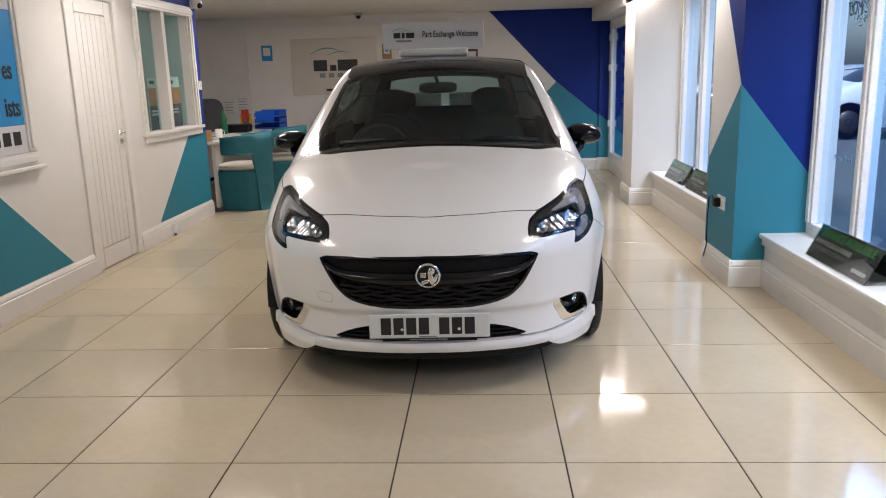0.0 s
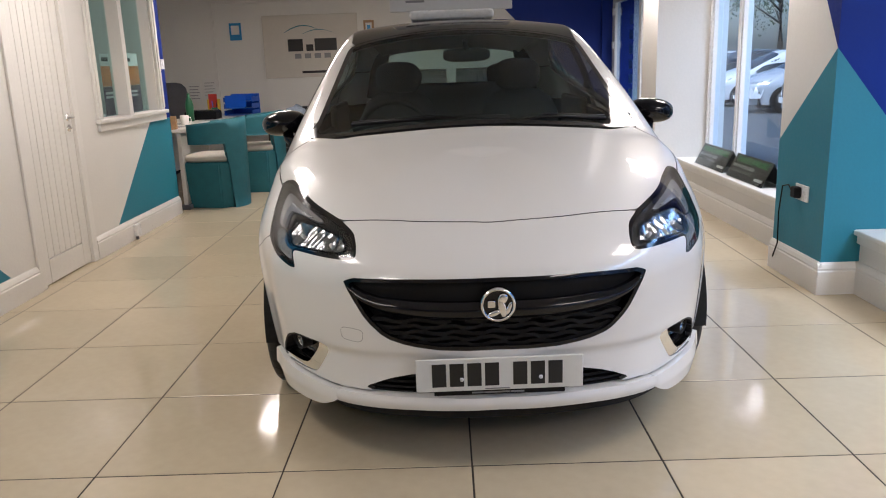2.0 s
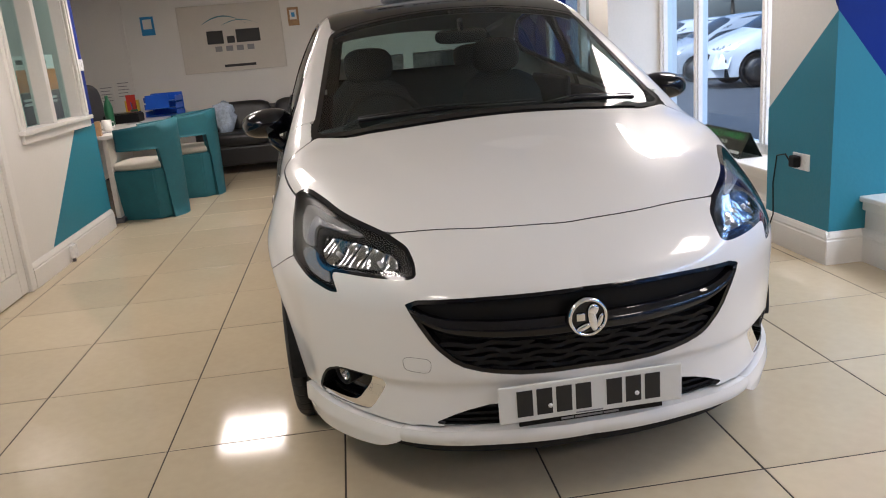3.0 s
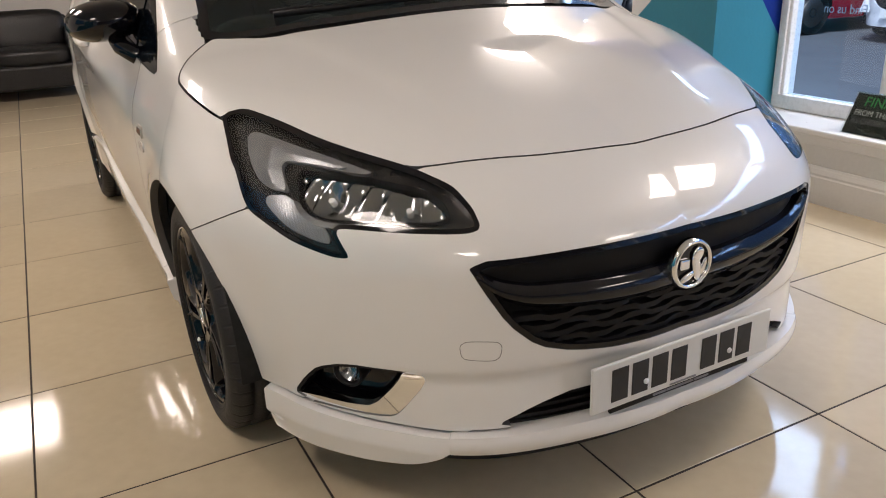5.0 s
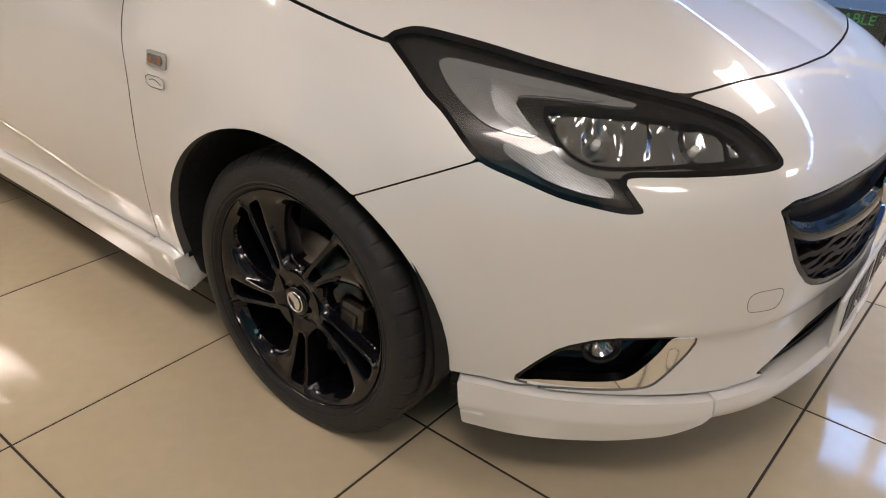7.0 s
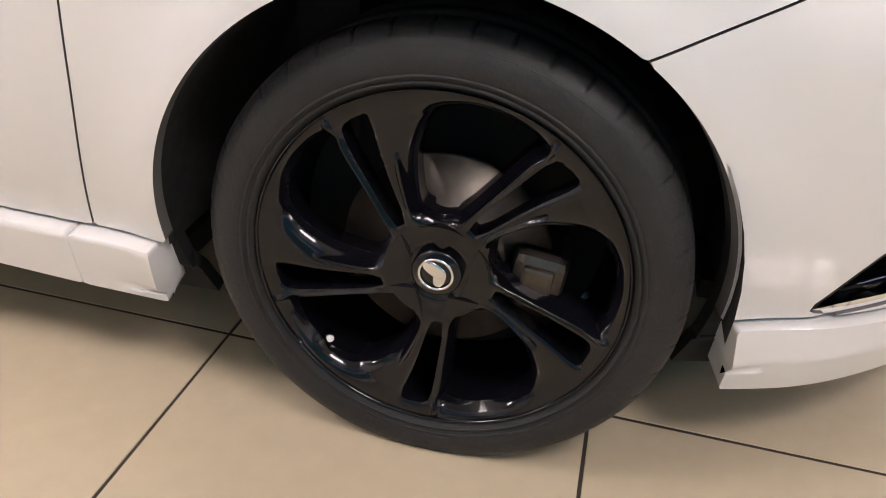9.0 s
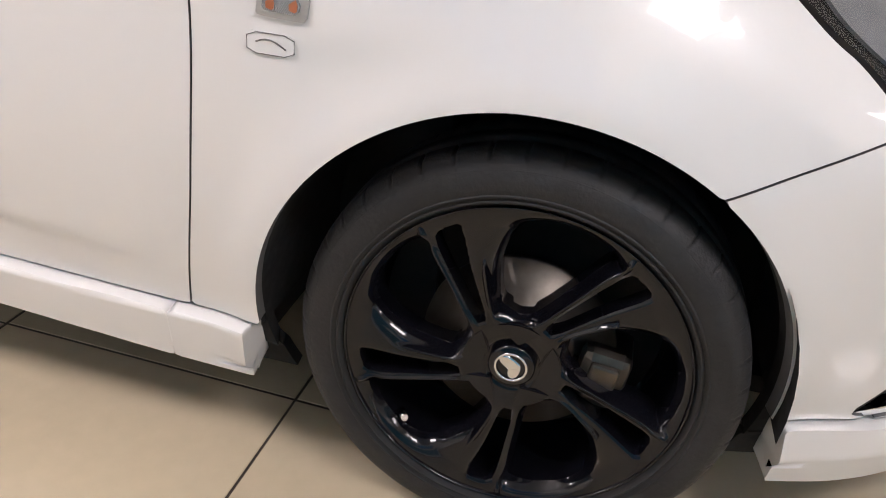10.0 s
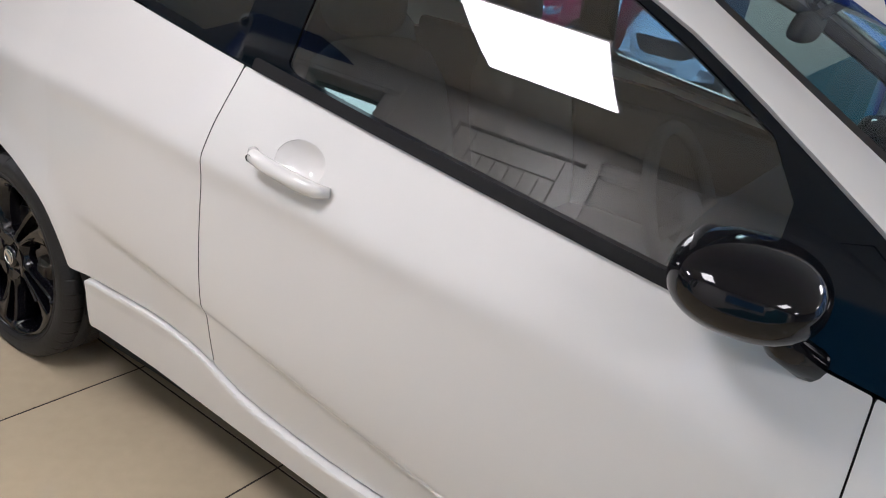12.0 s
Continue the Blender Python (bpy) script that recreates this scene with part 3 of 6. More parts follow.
def top_height(u, v):
    bonnet = curve(v, (-0.3, 0, 0.08, 0.15, 0.27, 0.5, 0.7, 0.9, 1.3), (0.46, 0.645, 0.71, 0.752, 0.802, 0.886, 0.943, 0.994, 1.05))
    u2 = np.abs(u)
    bonnet = bonnet - 0.155 * u2**2 - 0.25 * np.maximum(u2 - 0.58, 0) ** 2
    # a shallow raised centre between two soft creases that open towards the screen
    crease = 0.30 + 0.22 * np.clip((v - 0.25) / 0.7, 0, 1)
    bonnet = bonnet + 0.010 / (1 + np.exp((u2 - crease) / 0.016)) * np.clip((v - 0.2) / 0.2, 0, 1)
    screen = 1.0 + 0.475 * (v - 0.86) - 0.28 * u2**2
    roof = curve(v, (1.2, 1.5, 1.72, 2.0, 2.3, 2.8, 3.3, 3.75), (1.33, 1.385, 1.418, 1.458, 1.478, 1.468, 1.43, 1.375)) - 0.14 * u2**2
    back = 1.375 - 1.9 * (v - 3.74)
    return smax(bonnet, smin(smin(screen, roof, 0.05), back, 0.08), 0.02)


def side_field(u, v, z):
    """Distance outside the flanks, nose and tail in plan, with their upright curve."""
    a = np.abs(u)
    front = v < PIVOT
    rear = v > TAIL
    ang = np.degrees(np.where(front, np.arctan2(a, PIVOT - v), np.where(rear, np.arctan2(a, v - TAIL), math.pi / 2)))
    reach = np.where(front, np.hypot(a, PIVOT - v), np.where(rear, np.hypot(a, v - TAIL), a))
    nose = curve(ang, (0, 15, 30, 45, 55, 60, 75, 90), (0.886, 0.905, 0.932, 0.916, 0.902, 0.889, 0.866, 0.848))
    tail = curve(ang, (0, 20, 40, 60, 75, 90), (0.93, 0.96, 0.98, 0.922, 0.873, 0.848))
    flank = 0.848 + 0.013 * np.sin(np.clip((v - PIVOT) / (TAIL - PIVOT), 0, 1) * math.pi)
    width = np.where(front, nose, np.where(rear, tail, flank))
    c = np.where(front, np.clip(np.cos(np.radians(ang)), 0, 1) ** 1.4 * np.clip(reach / 0.3, 0, 1), 0)
    d_front = 5.2 * np.maximum(z - 0.575, 0) ** 2 + 0.5 * np.maximum(0.32 - z, 0) ** 2
    fold = np.clip((ang - 4) / 8, 0, 1) * np.clip((44 - ang) / 5, 0, 1)
    d_front = d_front + 0.015 * fold * np.clip((z - 0.22) / 0.13, 0, 1) / (1 + np.exp((z - 0.372) / 0.005))
    t = np.maximum(z - 0.70 - 0.10 * np.clip(v - 1.2, -0.5, 1.3), 0)
    d_side = np.where(t < 0.1125, 2 * t**2, 0.0253 + 0.39 * (t - 0.1125) + 0.5 * np.maximum(t - 0.3, 0) ** 2)
    d_side = d_side + 0.34 * np.maximum(0.62 - z, 0) ** 2
    # the swept hollow low on the door
    edge = curve(v, (1.30, 1.5, 1.7, 2.0, 2.5, 3.0), (0.330, 0.345, 0.375, 0.42, 0.50, 0.56))
    low = 1 / (1 + np.exp((z - edge) / 0.0055))
    d_side = d_side + 0.014 * low * np.clip((v - 1.36) / 0.5, 0, 1) * np.clip((3.0 - v) / 0.3, 0, 1)
    # the crease through the door handle
    ridge = z - (0.80 + 0.055 * (v - 1.7))
    d_side = d_side - 0.007 * np.exp(-(ridge / 0.035) ** 2) * np.clip((v - 1.5) / 0.6, 0, 1)
    # a soft swelling round each wheel opening
    for cv, cz, r in (FRONT_ARCH, REAR_ARCH):
        far = np.hypot(v - cv, z - cz) - r
        d_side = d_side - 0.014 * np.exp(-(np.maximum(far, 0) / 0.05) ** 2) * (z > 0.2)
    return reach - width + c * d_front + (1 - c) * d_side


def body(u, v, z):
    return smax(side_field(u, v, z), z - top_height(u, v), 0.05)


def shoot(O, D, far=1.6):
    """Where rays from inside leave the body, and the normals there."""
    lo, hi = np.zeros(O.shape[:-1]), np.full(O.shape[:-1], far)
    for _ in range(26):
        mid = (lo + hi) / 2
        q = O + D * mid[..., None]
        out = body(q[..., 0], q[..., 1], q[..., 2]) > 0
        hi, lo = np.where(out, mid, hi), np.where(out, lo, mid)
    P, e = O + D * hi[..., None], 0.002
    grad = [body(P[..., 0] + e * i, P[..., 1] + e * j, P[..., 2] + e * k) - body(P[..., 0] - e * i, P[..., 1] - e * j, P[..., 2] - e * k)
            for i, j, k in ((1, 0, 0), (0, 1, 0), (0, 0, 1))]
    N = np.stack(grad, -1)
    return P, N / np.linalg.norm(N, axis=-1, keepdims=True)


def around(columns, rows):
    """The flank grid: columns are (v, degrees) with degrees from straight ahead; rows are (height, elevation)."""
    O, D = np.zeros((len(rows), len(columns), 3)), np.zeros((len(rows), len(columns), 3))
    for j, (v, deg) in enumerate(columns):
        s, c = math.sin(radians(deg)), math.cos(radians(deg))
        for i, (z, th) in enumerate(rows):
            ct, st = math.cos(radians(th)), math.sin(radians(th))
            O[i, j] = (0, v, z)
            D[i, j] = (s * ct, -c * ct, st)
    return shoot(O, D)


ROWS = [(z, 0) for z in np.arange(0.15, 0.6, 0.006)] + [(0.6, t) for t in np.arange(0, 66, 0.42)]
COLS = ([(TAIL, -180 + d) for d in np.arange(0, 90, 3)] + [(v, -90) for v in np.arange(TAIL, PIVOT, -0.009)]
        + [(PIVOT, d) for d in np.arange(-90, 10, 0.42)] + [(PIVOT, d) for d in np.arange(10, 90, 0.6)]
        + [(v, 90) for v in np.arange(PIVOT, TAIL, 0.02)] + [(TAIL, d) for d in np.arange(90, 180.1, 3)])
SP, SN = around(COLS, ROWS)
SU, SV, SZ = SP[..., 0], SP[..., 1], SP[..., 2]
SA = np.degrees(np.arctan2(SU, PIVOT - SV))          # heading round the nose
ABS_A, ABS_U = np.abs(SA), np.abs(SU)
us, vs = np.arange(-0.86, 0.861, 0.0085), np.arange(0.02, 3.9, 0.0085)
TU0, TV0 = np.meshgrid(us, vs)
TP, TN = shoot(np.stack((TU0, TV0, np.full(TU0.shape, 0.35)), -1), np.broadcast_to(np.array((0, 0, 1.0)), TU0.shape + (3,)))
TU, TV = np.abs(TP[..., 0]), TP[..., 1]
GAP = 0.0015

# outlines, each in the view that shows it best
BONNET = [(0, 0.181), (0.14, 0.190), (0.25, 0.205), (0.35, 0.230), (0.43, 0.254), (0.484, 0.277), (0.575, 0.375), (0.655, 0.51), (0.712, 0.620), (0.740, 0.678),
          (0.757, 0.739), (0.770, 0.80), (0.778, 0.860), (0.779, 0.912), (0.768, 0.945), (0.735, 0.985), (0.695, 1.016), (0.655, 1.030), (0.628, 1.004), (0.535, 0.928), (0.44, 0.892), (0.35, 0.872), (0.22, 0.856), (0.1, 0.849), (0, 0.848)]
BONNET = BONNET + [(-a, b) for a, b in BONNET[-2:0:-1]]
HEADLAMP = [(74.2, 0.829), (70.8, 0.842), (62, 0.822), (50, 0.788), (38, 0.756), (32, 0.729), (29.6, 0.698), (28.6, 0.668), (30, 0.661), (37, 0.662),
            (45.8, 0.664), (46.6, 0.657), (45.2, 0.628), (44.4, 0.612), (46.5, 0.611), (52.3, 0.630), (56.3, 0.651), (60.9, 0.671), (65.2, 0.733), (67.6, 0.755), (70.6, 0.792)]
GRILLE = [(-0.470, 0.612), (-0.447, 0.562), (-0.402, 0.484), (-0.345, 0.430), (-0.27, 0.406), (-0.16, 0.392), (0.16, 0.392), (0.27, 0.406),
          (0.345, 0.430), (0.402, 0.484), (0.447, 0.562), (0.470, 0.612), (0.3, 0.614), (0, 0.614), (-0.3, 0.614)]
INTAKE = [(-0.43, 0.252), (-0.34, 0.292), (-0.25, 0.312), (0.25, 0.312), (0.34, 0.292), (0.43, 0.252), (0.2, 0.246), (-0.2, 0.246)]
FOG = [(56.0, 0.270), (53.2, 0.322), (50.8, 0.357), (46.5, 0.379), (38.4, 0.379), (36.2, 0.372), (36.0, 0.350), (39.6, 0.276), (41.0, 0.265), (47, 0.262), (53.5, 0.264)]
GLAZING = [(1.100, 0.884), (1.112, 0.898), (1.159, 0.943), (1.255, 1.008), (1.346, 1.068), (1.45, 1.128), (1.58, 1.202), (1.72, 1.275), (1.95, 1.365), (2.3, 1.405), (2.8, 1.395), (3.2, 1.345), (3.42, 1.25), (3.40, 1.17),
           (3.1, 1.115), (2.47, 1.033), (1.31, 0.893), (1.19, 0.880), (1.12, 0.876)]


SCREEN_OUT = [(0, 0.875), (0.1, 0.876), (0.22, 0.884), (0.35, 0.902), (0.53, 0.953), (0.642, 1.015), (0.676, 1.055), (0.674, 1.085), (0.660, 1.125), (0.585, 1.60), (0.562, 1.735), (0.52, 1.752), (0.3, 1.735), (0, 1.728)]
SCREEN_OUT = SCREEN_OUT + [(-a, b) for a, b in SCREEN_OUT[-2:0:-1]]
head_g = inside(ABS_A * 0.0155, SZ, [(a * 0.0155, b) for a, b in HEADLAMP], 3, 0.17)
fog_g = inside(ABS_A * 0.0155, SZ, [(a * 0.0155, b) for a, b in FOG], 1)
nose_side = SV < PIVOT - 0.05
grille_g = np.where(nose_side & (SV < 0.5), inside(SU, SZ, GRILLE, 1), -1.0)
intake_g = np.where(nose_side & (SV < 0.5), inside(SU, SZ, INTAKE, 1), -1.0)
head_g = np.where(nose_side, head_g, -1.0)
fog_g = np.where(nose_side, fog_g, -1.0)
bonnet_g = inside(SU, SV, BONNET, 1)
bonnet_g = np.where(SZ > 0.6, bonnet_g, -1.0)
arch_g = np.maximum(FRONT_ARCH[2] - np.hypot(SV - FRONT_ARCH[0], SZ - FRONT_ARCH[1]), REAR_ARCH[2] - np.hypot(SV - REAR_ARCH[0], SZ - REAR_ARCH[1]))
arch_g = np.where(ABS_U > 0.5, arch_g, -1.0)
glaze_g = np.where(SZ > 0.8, inside(SV, SZ, GLAZING, 1), -1.0)
door_front = curve(SZ, (0.15, 0.27, 0.5, 0.7, 0.89, 1.2), (1.345, 1.334, 1.300, 1.285, 1.295, 1.315))
door_rear = curve(SZ, (0.15, 0.36, 0.5, 0.7, 0.9, 1.035, 1.3), (2.480, 2.488, 2.505, 2.520, 2.512, 2.484, 2.44))
sill_top = curve(SV, (0.9, 1.24, 1.9, 2.25, 2.42, 2.5, 2.97, 3.2), (0.266, 0.268, 0.288, 0.305, 0.335, 0.366, 0.400, 0.41))
sill_low = 0.178 + 0.05 * np.clip(SV - 1.24, 0, 2)
seam = (SZ - 0.681) * 0.91 + (SV - 0.461) * 0.414      # bumper seam: negative on the bumper's side
joint = (SZ - 0.969) * 0.72 + (SV - 1.19) * 0.69        # wing to windscreen pillar


def without(g, *others):
    for o in others:
        g = np.minimum(g, -o - GAP)
    return g


open_g = (arch_g, head_g, fog_g, grille_g, intake_g)
bumper_g = np.minimum(-seam - GAP, 0.9 - SV)
bumper_g = np.minimum(bumper_g, np.where(ABS_A < 30.5, SZ - 0.2490, SZ - 0.2635 + 0.0006 * (62 - ABS_A)))
bumper_g = without(np.where(SV < PIVOT, bumper_g, -1.0), *open_g, bonnet_g)
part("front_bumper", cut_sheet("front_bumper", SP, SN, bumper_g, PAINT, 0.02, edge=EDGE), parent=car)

top_of_wing = -bonnet_g - GAP
wing_g = np.minimum.reduce((np.where(SV > FRONT_ARCH[0], 1.0, seam - GAP), door_front - SV - GAP, SZ - sill_top - GAP, top_of_wing))
wing_g = np.minimum(wing_g, np.where((SV > 1.0) & (SZ > 0.902), -joint - GAP, 1.0))
wing_g = np.minimum(np.where((SV > 0.35) & (SV < 1.5), wing_g, -1.0), 0.75 * (ABS_U - 0.52))
wing_g = without(wing_g, arch_g, head_g, glaze_g, np.where(SZ > 0.85, inside(SU, SV, SCREEN_OUT, 1) + np.where(ABS_U < 0.675, 0.032, 0.0), -1.0))
door_g = without(np.minimum.reduce((SV - door_front - GAP, door_rear - SV - GAP, SZ - sill_top - GAP, 1.3 - SZ)), glaze_g)
door_g = np.minimum(door_g, belt_line(SV) + 0.02 - SZ)
cup_q = np.hypot((SV - 2.275) / 0.060, (SZ - 0.905) / 0.040)
door_g = np.minimum(door_g, (cup_q - 1) * 0.045)
top_edge = curve(SV, (0.9, 1.05, 1.10, 1.72, 2.0, 2.4, 3.0, 3.5, 4.1), (0.95, 1.02, 1.055, 1.333, 1.405, 1.43, 1.415, 1.345, 1.2))
pillar_g = np.minimum(joint - GAP, np.where((SV > 1.0) & (SV < 3.7), 1.0, -1.0))
screen_s = np.where(SZ > 0.85, inside(SU, SV, SCREEN_OUT, 1), -1.0)
pillar_g = without(pillar_g, glaze_g, screen_s)
pillar_g = np.minimum.reduce((pillar_g, top_edge - SZ, SZ - belt_line(SV) + np.where(SV < 2.6, -0.006, 0.5)))
pillar_g = np.where(SV > 2.9, np.minimum(pillar_g, SV - 2.9), pillar_g)
quarter_g = np.minimum.reduce((SV - door_rear - GAP, SZ - sill_top - GAP))
quarter_g = np.minimum(without(quarter_g, arch_g, glaze_g), top_edge - SZ)
pillar_g = np.where(SV > door_rear + 0.02, np.minimum(pillar_g, SZ - 1.2), pillar_g)
quarter_g = np.where(SZ > 1.2, np.minimum(quarter_g, 1.2 - SZ), quarter_g)
for side in (-1, 1):
    on = np.where(SU * side > 0.02, 1.0, -1.0)
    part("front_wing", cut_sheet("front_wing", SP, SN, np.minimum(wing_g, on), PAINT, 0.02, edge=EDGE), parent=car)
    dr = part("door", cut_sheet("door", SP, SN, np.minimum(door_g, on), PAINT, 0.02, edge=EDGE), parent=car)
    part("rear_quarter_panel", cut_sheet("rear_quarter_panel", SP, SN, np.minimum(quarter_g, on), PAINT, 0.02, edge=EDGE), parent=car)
    part("roof_pillar", cut_sheet("roof_pillar", SP, SN, np.minimum(pillar_g, on), PAINT, 0.01), parent=car)
    part("pillar_trim", cut_sheet("pillar_trim", SP, SN, np.minimum(np.minimum(pillar_g + 0.006, 1.9 - SV), on), CABIN, 0, -0.016), parent=car)
    # side glazing: a black surround with three panes
    g = np.minimum(glaze_g - 0.003, on)
    lower = SZ - belt_line(SV)
    pane_a = inside(SV, SZ, [(1.15, 0.896), (1.215, 0.958), (1.40, 1.083), (1.405, 0.918), (1.30, 0.905)], 1)
    pane_b = np.minimum(inside(SV, SZ, [(1.465, 0.9), (1.475, 1.125), (1.75, 1.272), (1.97, 1.352), (2.37, 1.385), (2.385, 0.98)], 1), lower - 0.030)
    pane_c = np.minimum(inside(SV, SZ, [(2.53, 1.05), (2.50, 1.378), (2.8, 1.372), (3.18, 1.325), (3.37, 1.245), (3.36, 1.185), (3.1, 1.14)], 1), lower - 0.02)
    part("window_surround", cut_sheet("window_surround", SP, SN, without(g, pane_a, pane_b, pane_c), QUARTER, 0.012), parent=car)
    strip = np.minimum.reduce((0.011 - np.abs(lower - 0.012), SV - 1.42, 2.46 - SV, on))
    part("belt_strip", cut_sheet("belt_strip", SP, SN, strip, BLACK_PLASTIC, 0.008, 0.007), parent=car)
    for pane, glass in ((pane_a, QUARTER), (pane_b, SIDE_GLASS), (pane_c, SIDE_GLASS)):
        part("side_window", cut_sheet("side_window", SP, SN, np.minimum(pane + 0.004, on), glass, 0, -0.003), parent=car)
    # sill skirt, proud of the door
    skirt = np.minimum.reduce((sill_top - 0.004 - SZ, SZ - sill_low, SV - 1.236, 2.955 - SV, on))
    out = np.clip((sill_top - SZ) / 0.005, 0.0, 1)[..., None] * 0.012 + np.clip((0.36 - SZ) / 0.2, 0, 1)[..., None] * 0.022
    sk = part("sill_skirt", cut_sheet("sill_skirt", SP + SN * out, SN, np.minimum(skirt, np.abs(SV - 1.362) - 0.0012), PAINT, 0.06), parent=car)

# splitter: a slim lip across the nose, with deeper corners
lip = np.where(SV < 0.9, np.minimum.reduce((0.243 - SZ, SZ - 0.203, 33.0 * 0.0155 - ABS_A * 0.0155)), -1.0)
bulge = 0.020 + 0.006 * np.sin(np.clip((SZ - 0.203) / 0.04, 0, 1) * math.pi)
part("front_splitter", cut_sheet("front_splitter", SP + SN * bulge[..., None], SN, lip, PAINT, 0.05), parent=car)
corner_low = curve(ABS_A, (28, 31, 34, 37, 41, 50, 64, 80), (0.250, 0.226, 0.198, 0.178, 0.168, 0.160, 0.156, 0.154))
corner = np.where(SV < 0.9, np.minimum.reduce((0.2565 - 0.0006 * (62 - ABS_A) - SZ, SZ - corner_low, (ABS_A - 30.5) * 0.0155, 0.497 - SV)), -1.0)
push = (0.012 + 0.016 * np.clip((0.26 - SZ) / 0.05, 0, 1)) * np.clip((ABS_A - 28) / 6, 0.75, 1)
for side in (-1, 1):
    on = np.where(SU * side > 0, 1.0, -1.0)
    part("splitter_corner", cut_sheet("splitter_corner", SP + SN * push[..., None], SN, np.minimum(corner, on), PAINT, 0.05), parent=car)

# bonnet, screen and roof from the upper grid
bonnet_t = inside(TP[..., 0], TV, BONNET, 1) - GAP - 0.0012
bonnet_t = np.minimum(bonnet_t, TP[..., 2] - 0.62)
# keep the bonnet clear of the lamps
TA = np.degrees(np.arctan2(TU, PIVOT - TV))
lamp_t = np.where(TV < 0.85, inside(TA * 0.0155, TP[..., 2], [(a * 0.0155, b) for a, b in HEADLAMP], 3, 0.17), -1.0)
bonnet_t = np.minimum(bonnet_t, -lamp_t - GAP)
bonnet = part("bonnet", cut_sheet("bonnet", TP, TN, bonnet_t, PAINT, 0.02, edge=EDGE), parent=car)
screen_t = inside(TP[..., 0], TV, SCREEN_OUT, 1)
scr = part("windscreen", cut_sheet("windscreen", TP, TN, screen_t, SCREEN, 0, -0.002), parent=car)
scr.visible_shadow = False
part("windscreen_border", cut_sheet("windscreen_border", TP, TN, np.minimum(screen_t + 0.006, 0.022 - screen_t), BLACK_GLOSS, 0, -0.001), parent=car)
cowl_t = np.minimum.reduce((-bonnet_t - 0.004, -screen_t + 0.004, 0.735 - TU, TV - 0.78, 1.13 - TV))
cowl_t = np.where((TV > 0.78) & (TV < 1.2), cowl_t, -1.0)
part("scuttle_panel", cut_sheet("scuttle_panel", TP, TN, cowl_t, BLACK_PLASTIC, 0.03, -0.008), parent=car)
roof_edge = curve(TV, (1.70, 1.78, 1.95, 2.4, 3.0, 3.5, 3.75), (0.56, 0.552, 0.552, 0.556, 0.548, 0.53, 0.52))
roof_t = np.minimum.reduce((roof_edge - TU, -screen_t - 0.004, TV - 1.70, 3.72 - TV))
part("roof", cut_sheet("roof", TP, TN, roof_t, BLACK_GLOSS, 0.03), parent=car, label="gloss black roof panel")
tail_t = np.minimum.reduce((TV - 3.73, 0.56 - TU, TP[..., 2] - 1.1))
part("rear_window", cut_sheet("rear_window", TP, TN, tail_t, SCREEN, 0), parent=car)
pil_t = np.minimum.reduce((TU - 0.50, np.where(TV < 1.70, -screen_t - 0.003, TU - roof_edge - 0.003), TV - 1.085, 3.7 - TV, 0.78 - TU))
pil_t = np.minimum(pil_t, TP[..., 2] - curve(TV, (0.9, 1.05, 1.10, 1.72, 2.0, 2.4, 3.0, 3.5, 4.1), (0.95, 1.02, 1.055, 1.333, 1.405, 1.43, 1.415, 1.345, 1.2)) + 0.004)
for side in (-1, 1):
    part("roof_rail", cut_sheet("roof_rail", TP, TN, np.minimum(pil_t, TP[..., 0] * side - 0.1), PAINT, 0.015), parent=car)

# near-black sheet behind gaps and lamps, its colour standing in for their shade
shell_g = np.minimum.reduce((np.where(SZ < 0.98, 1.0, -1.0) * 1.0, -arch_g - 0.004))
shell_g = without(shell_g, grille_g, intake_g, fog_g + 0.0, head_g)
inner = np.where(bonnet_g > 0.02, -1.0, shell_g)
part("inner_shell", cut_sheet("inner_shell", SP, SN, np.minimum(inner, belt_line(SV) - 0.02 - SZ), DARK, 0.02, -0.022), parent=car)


def on_body(deg, z, back=None):
    """A point and normal on the nose at a heading and height (driver's side negative), or on the flank at v = back."""
    if back is None:
        O = np.array([[[0, PIVOT, z]]], float)
        D = np.array([[[math.sin(radians(deg)), -math.cos(radians(deg)), 0]]], float)
    else:
        O = np.array([[[0, back, z]]], float)
        D = np.array([[[math.copysign(1, deg), 0, 0]]], float)
    P, N = shoot(O, D)
    return Vector(P[0, 0]), Vector(N[0, 0])

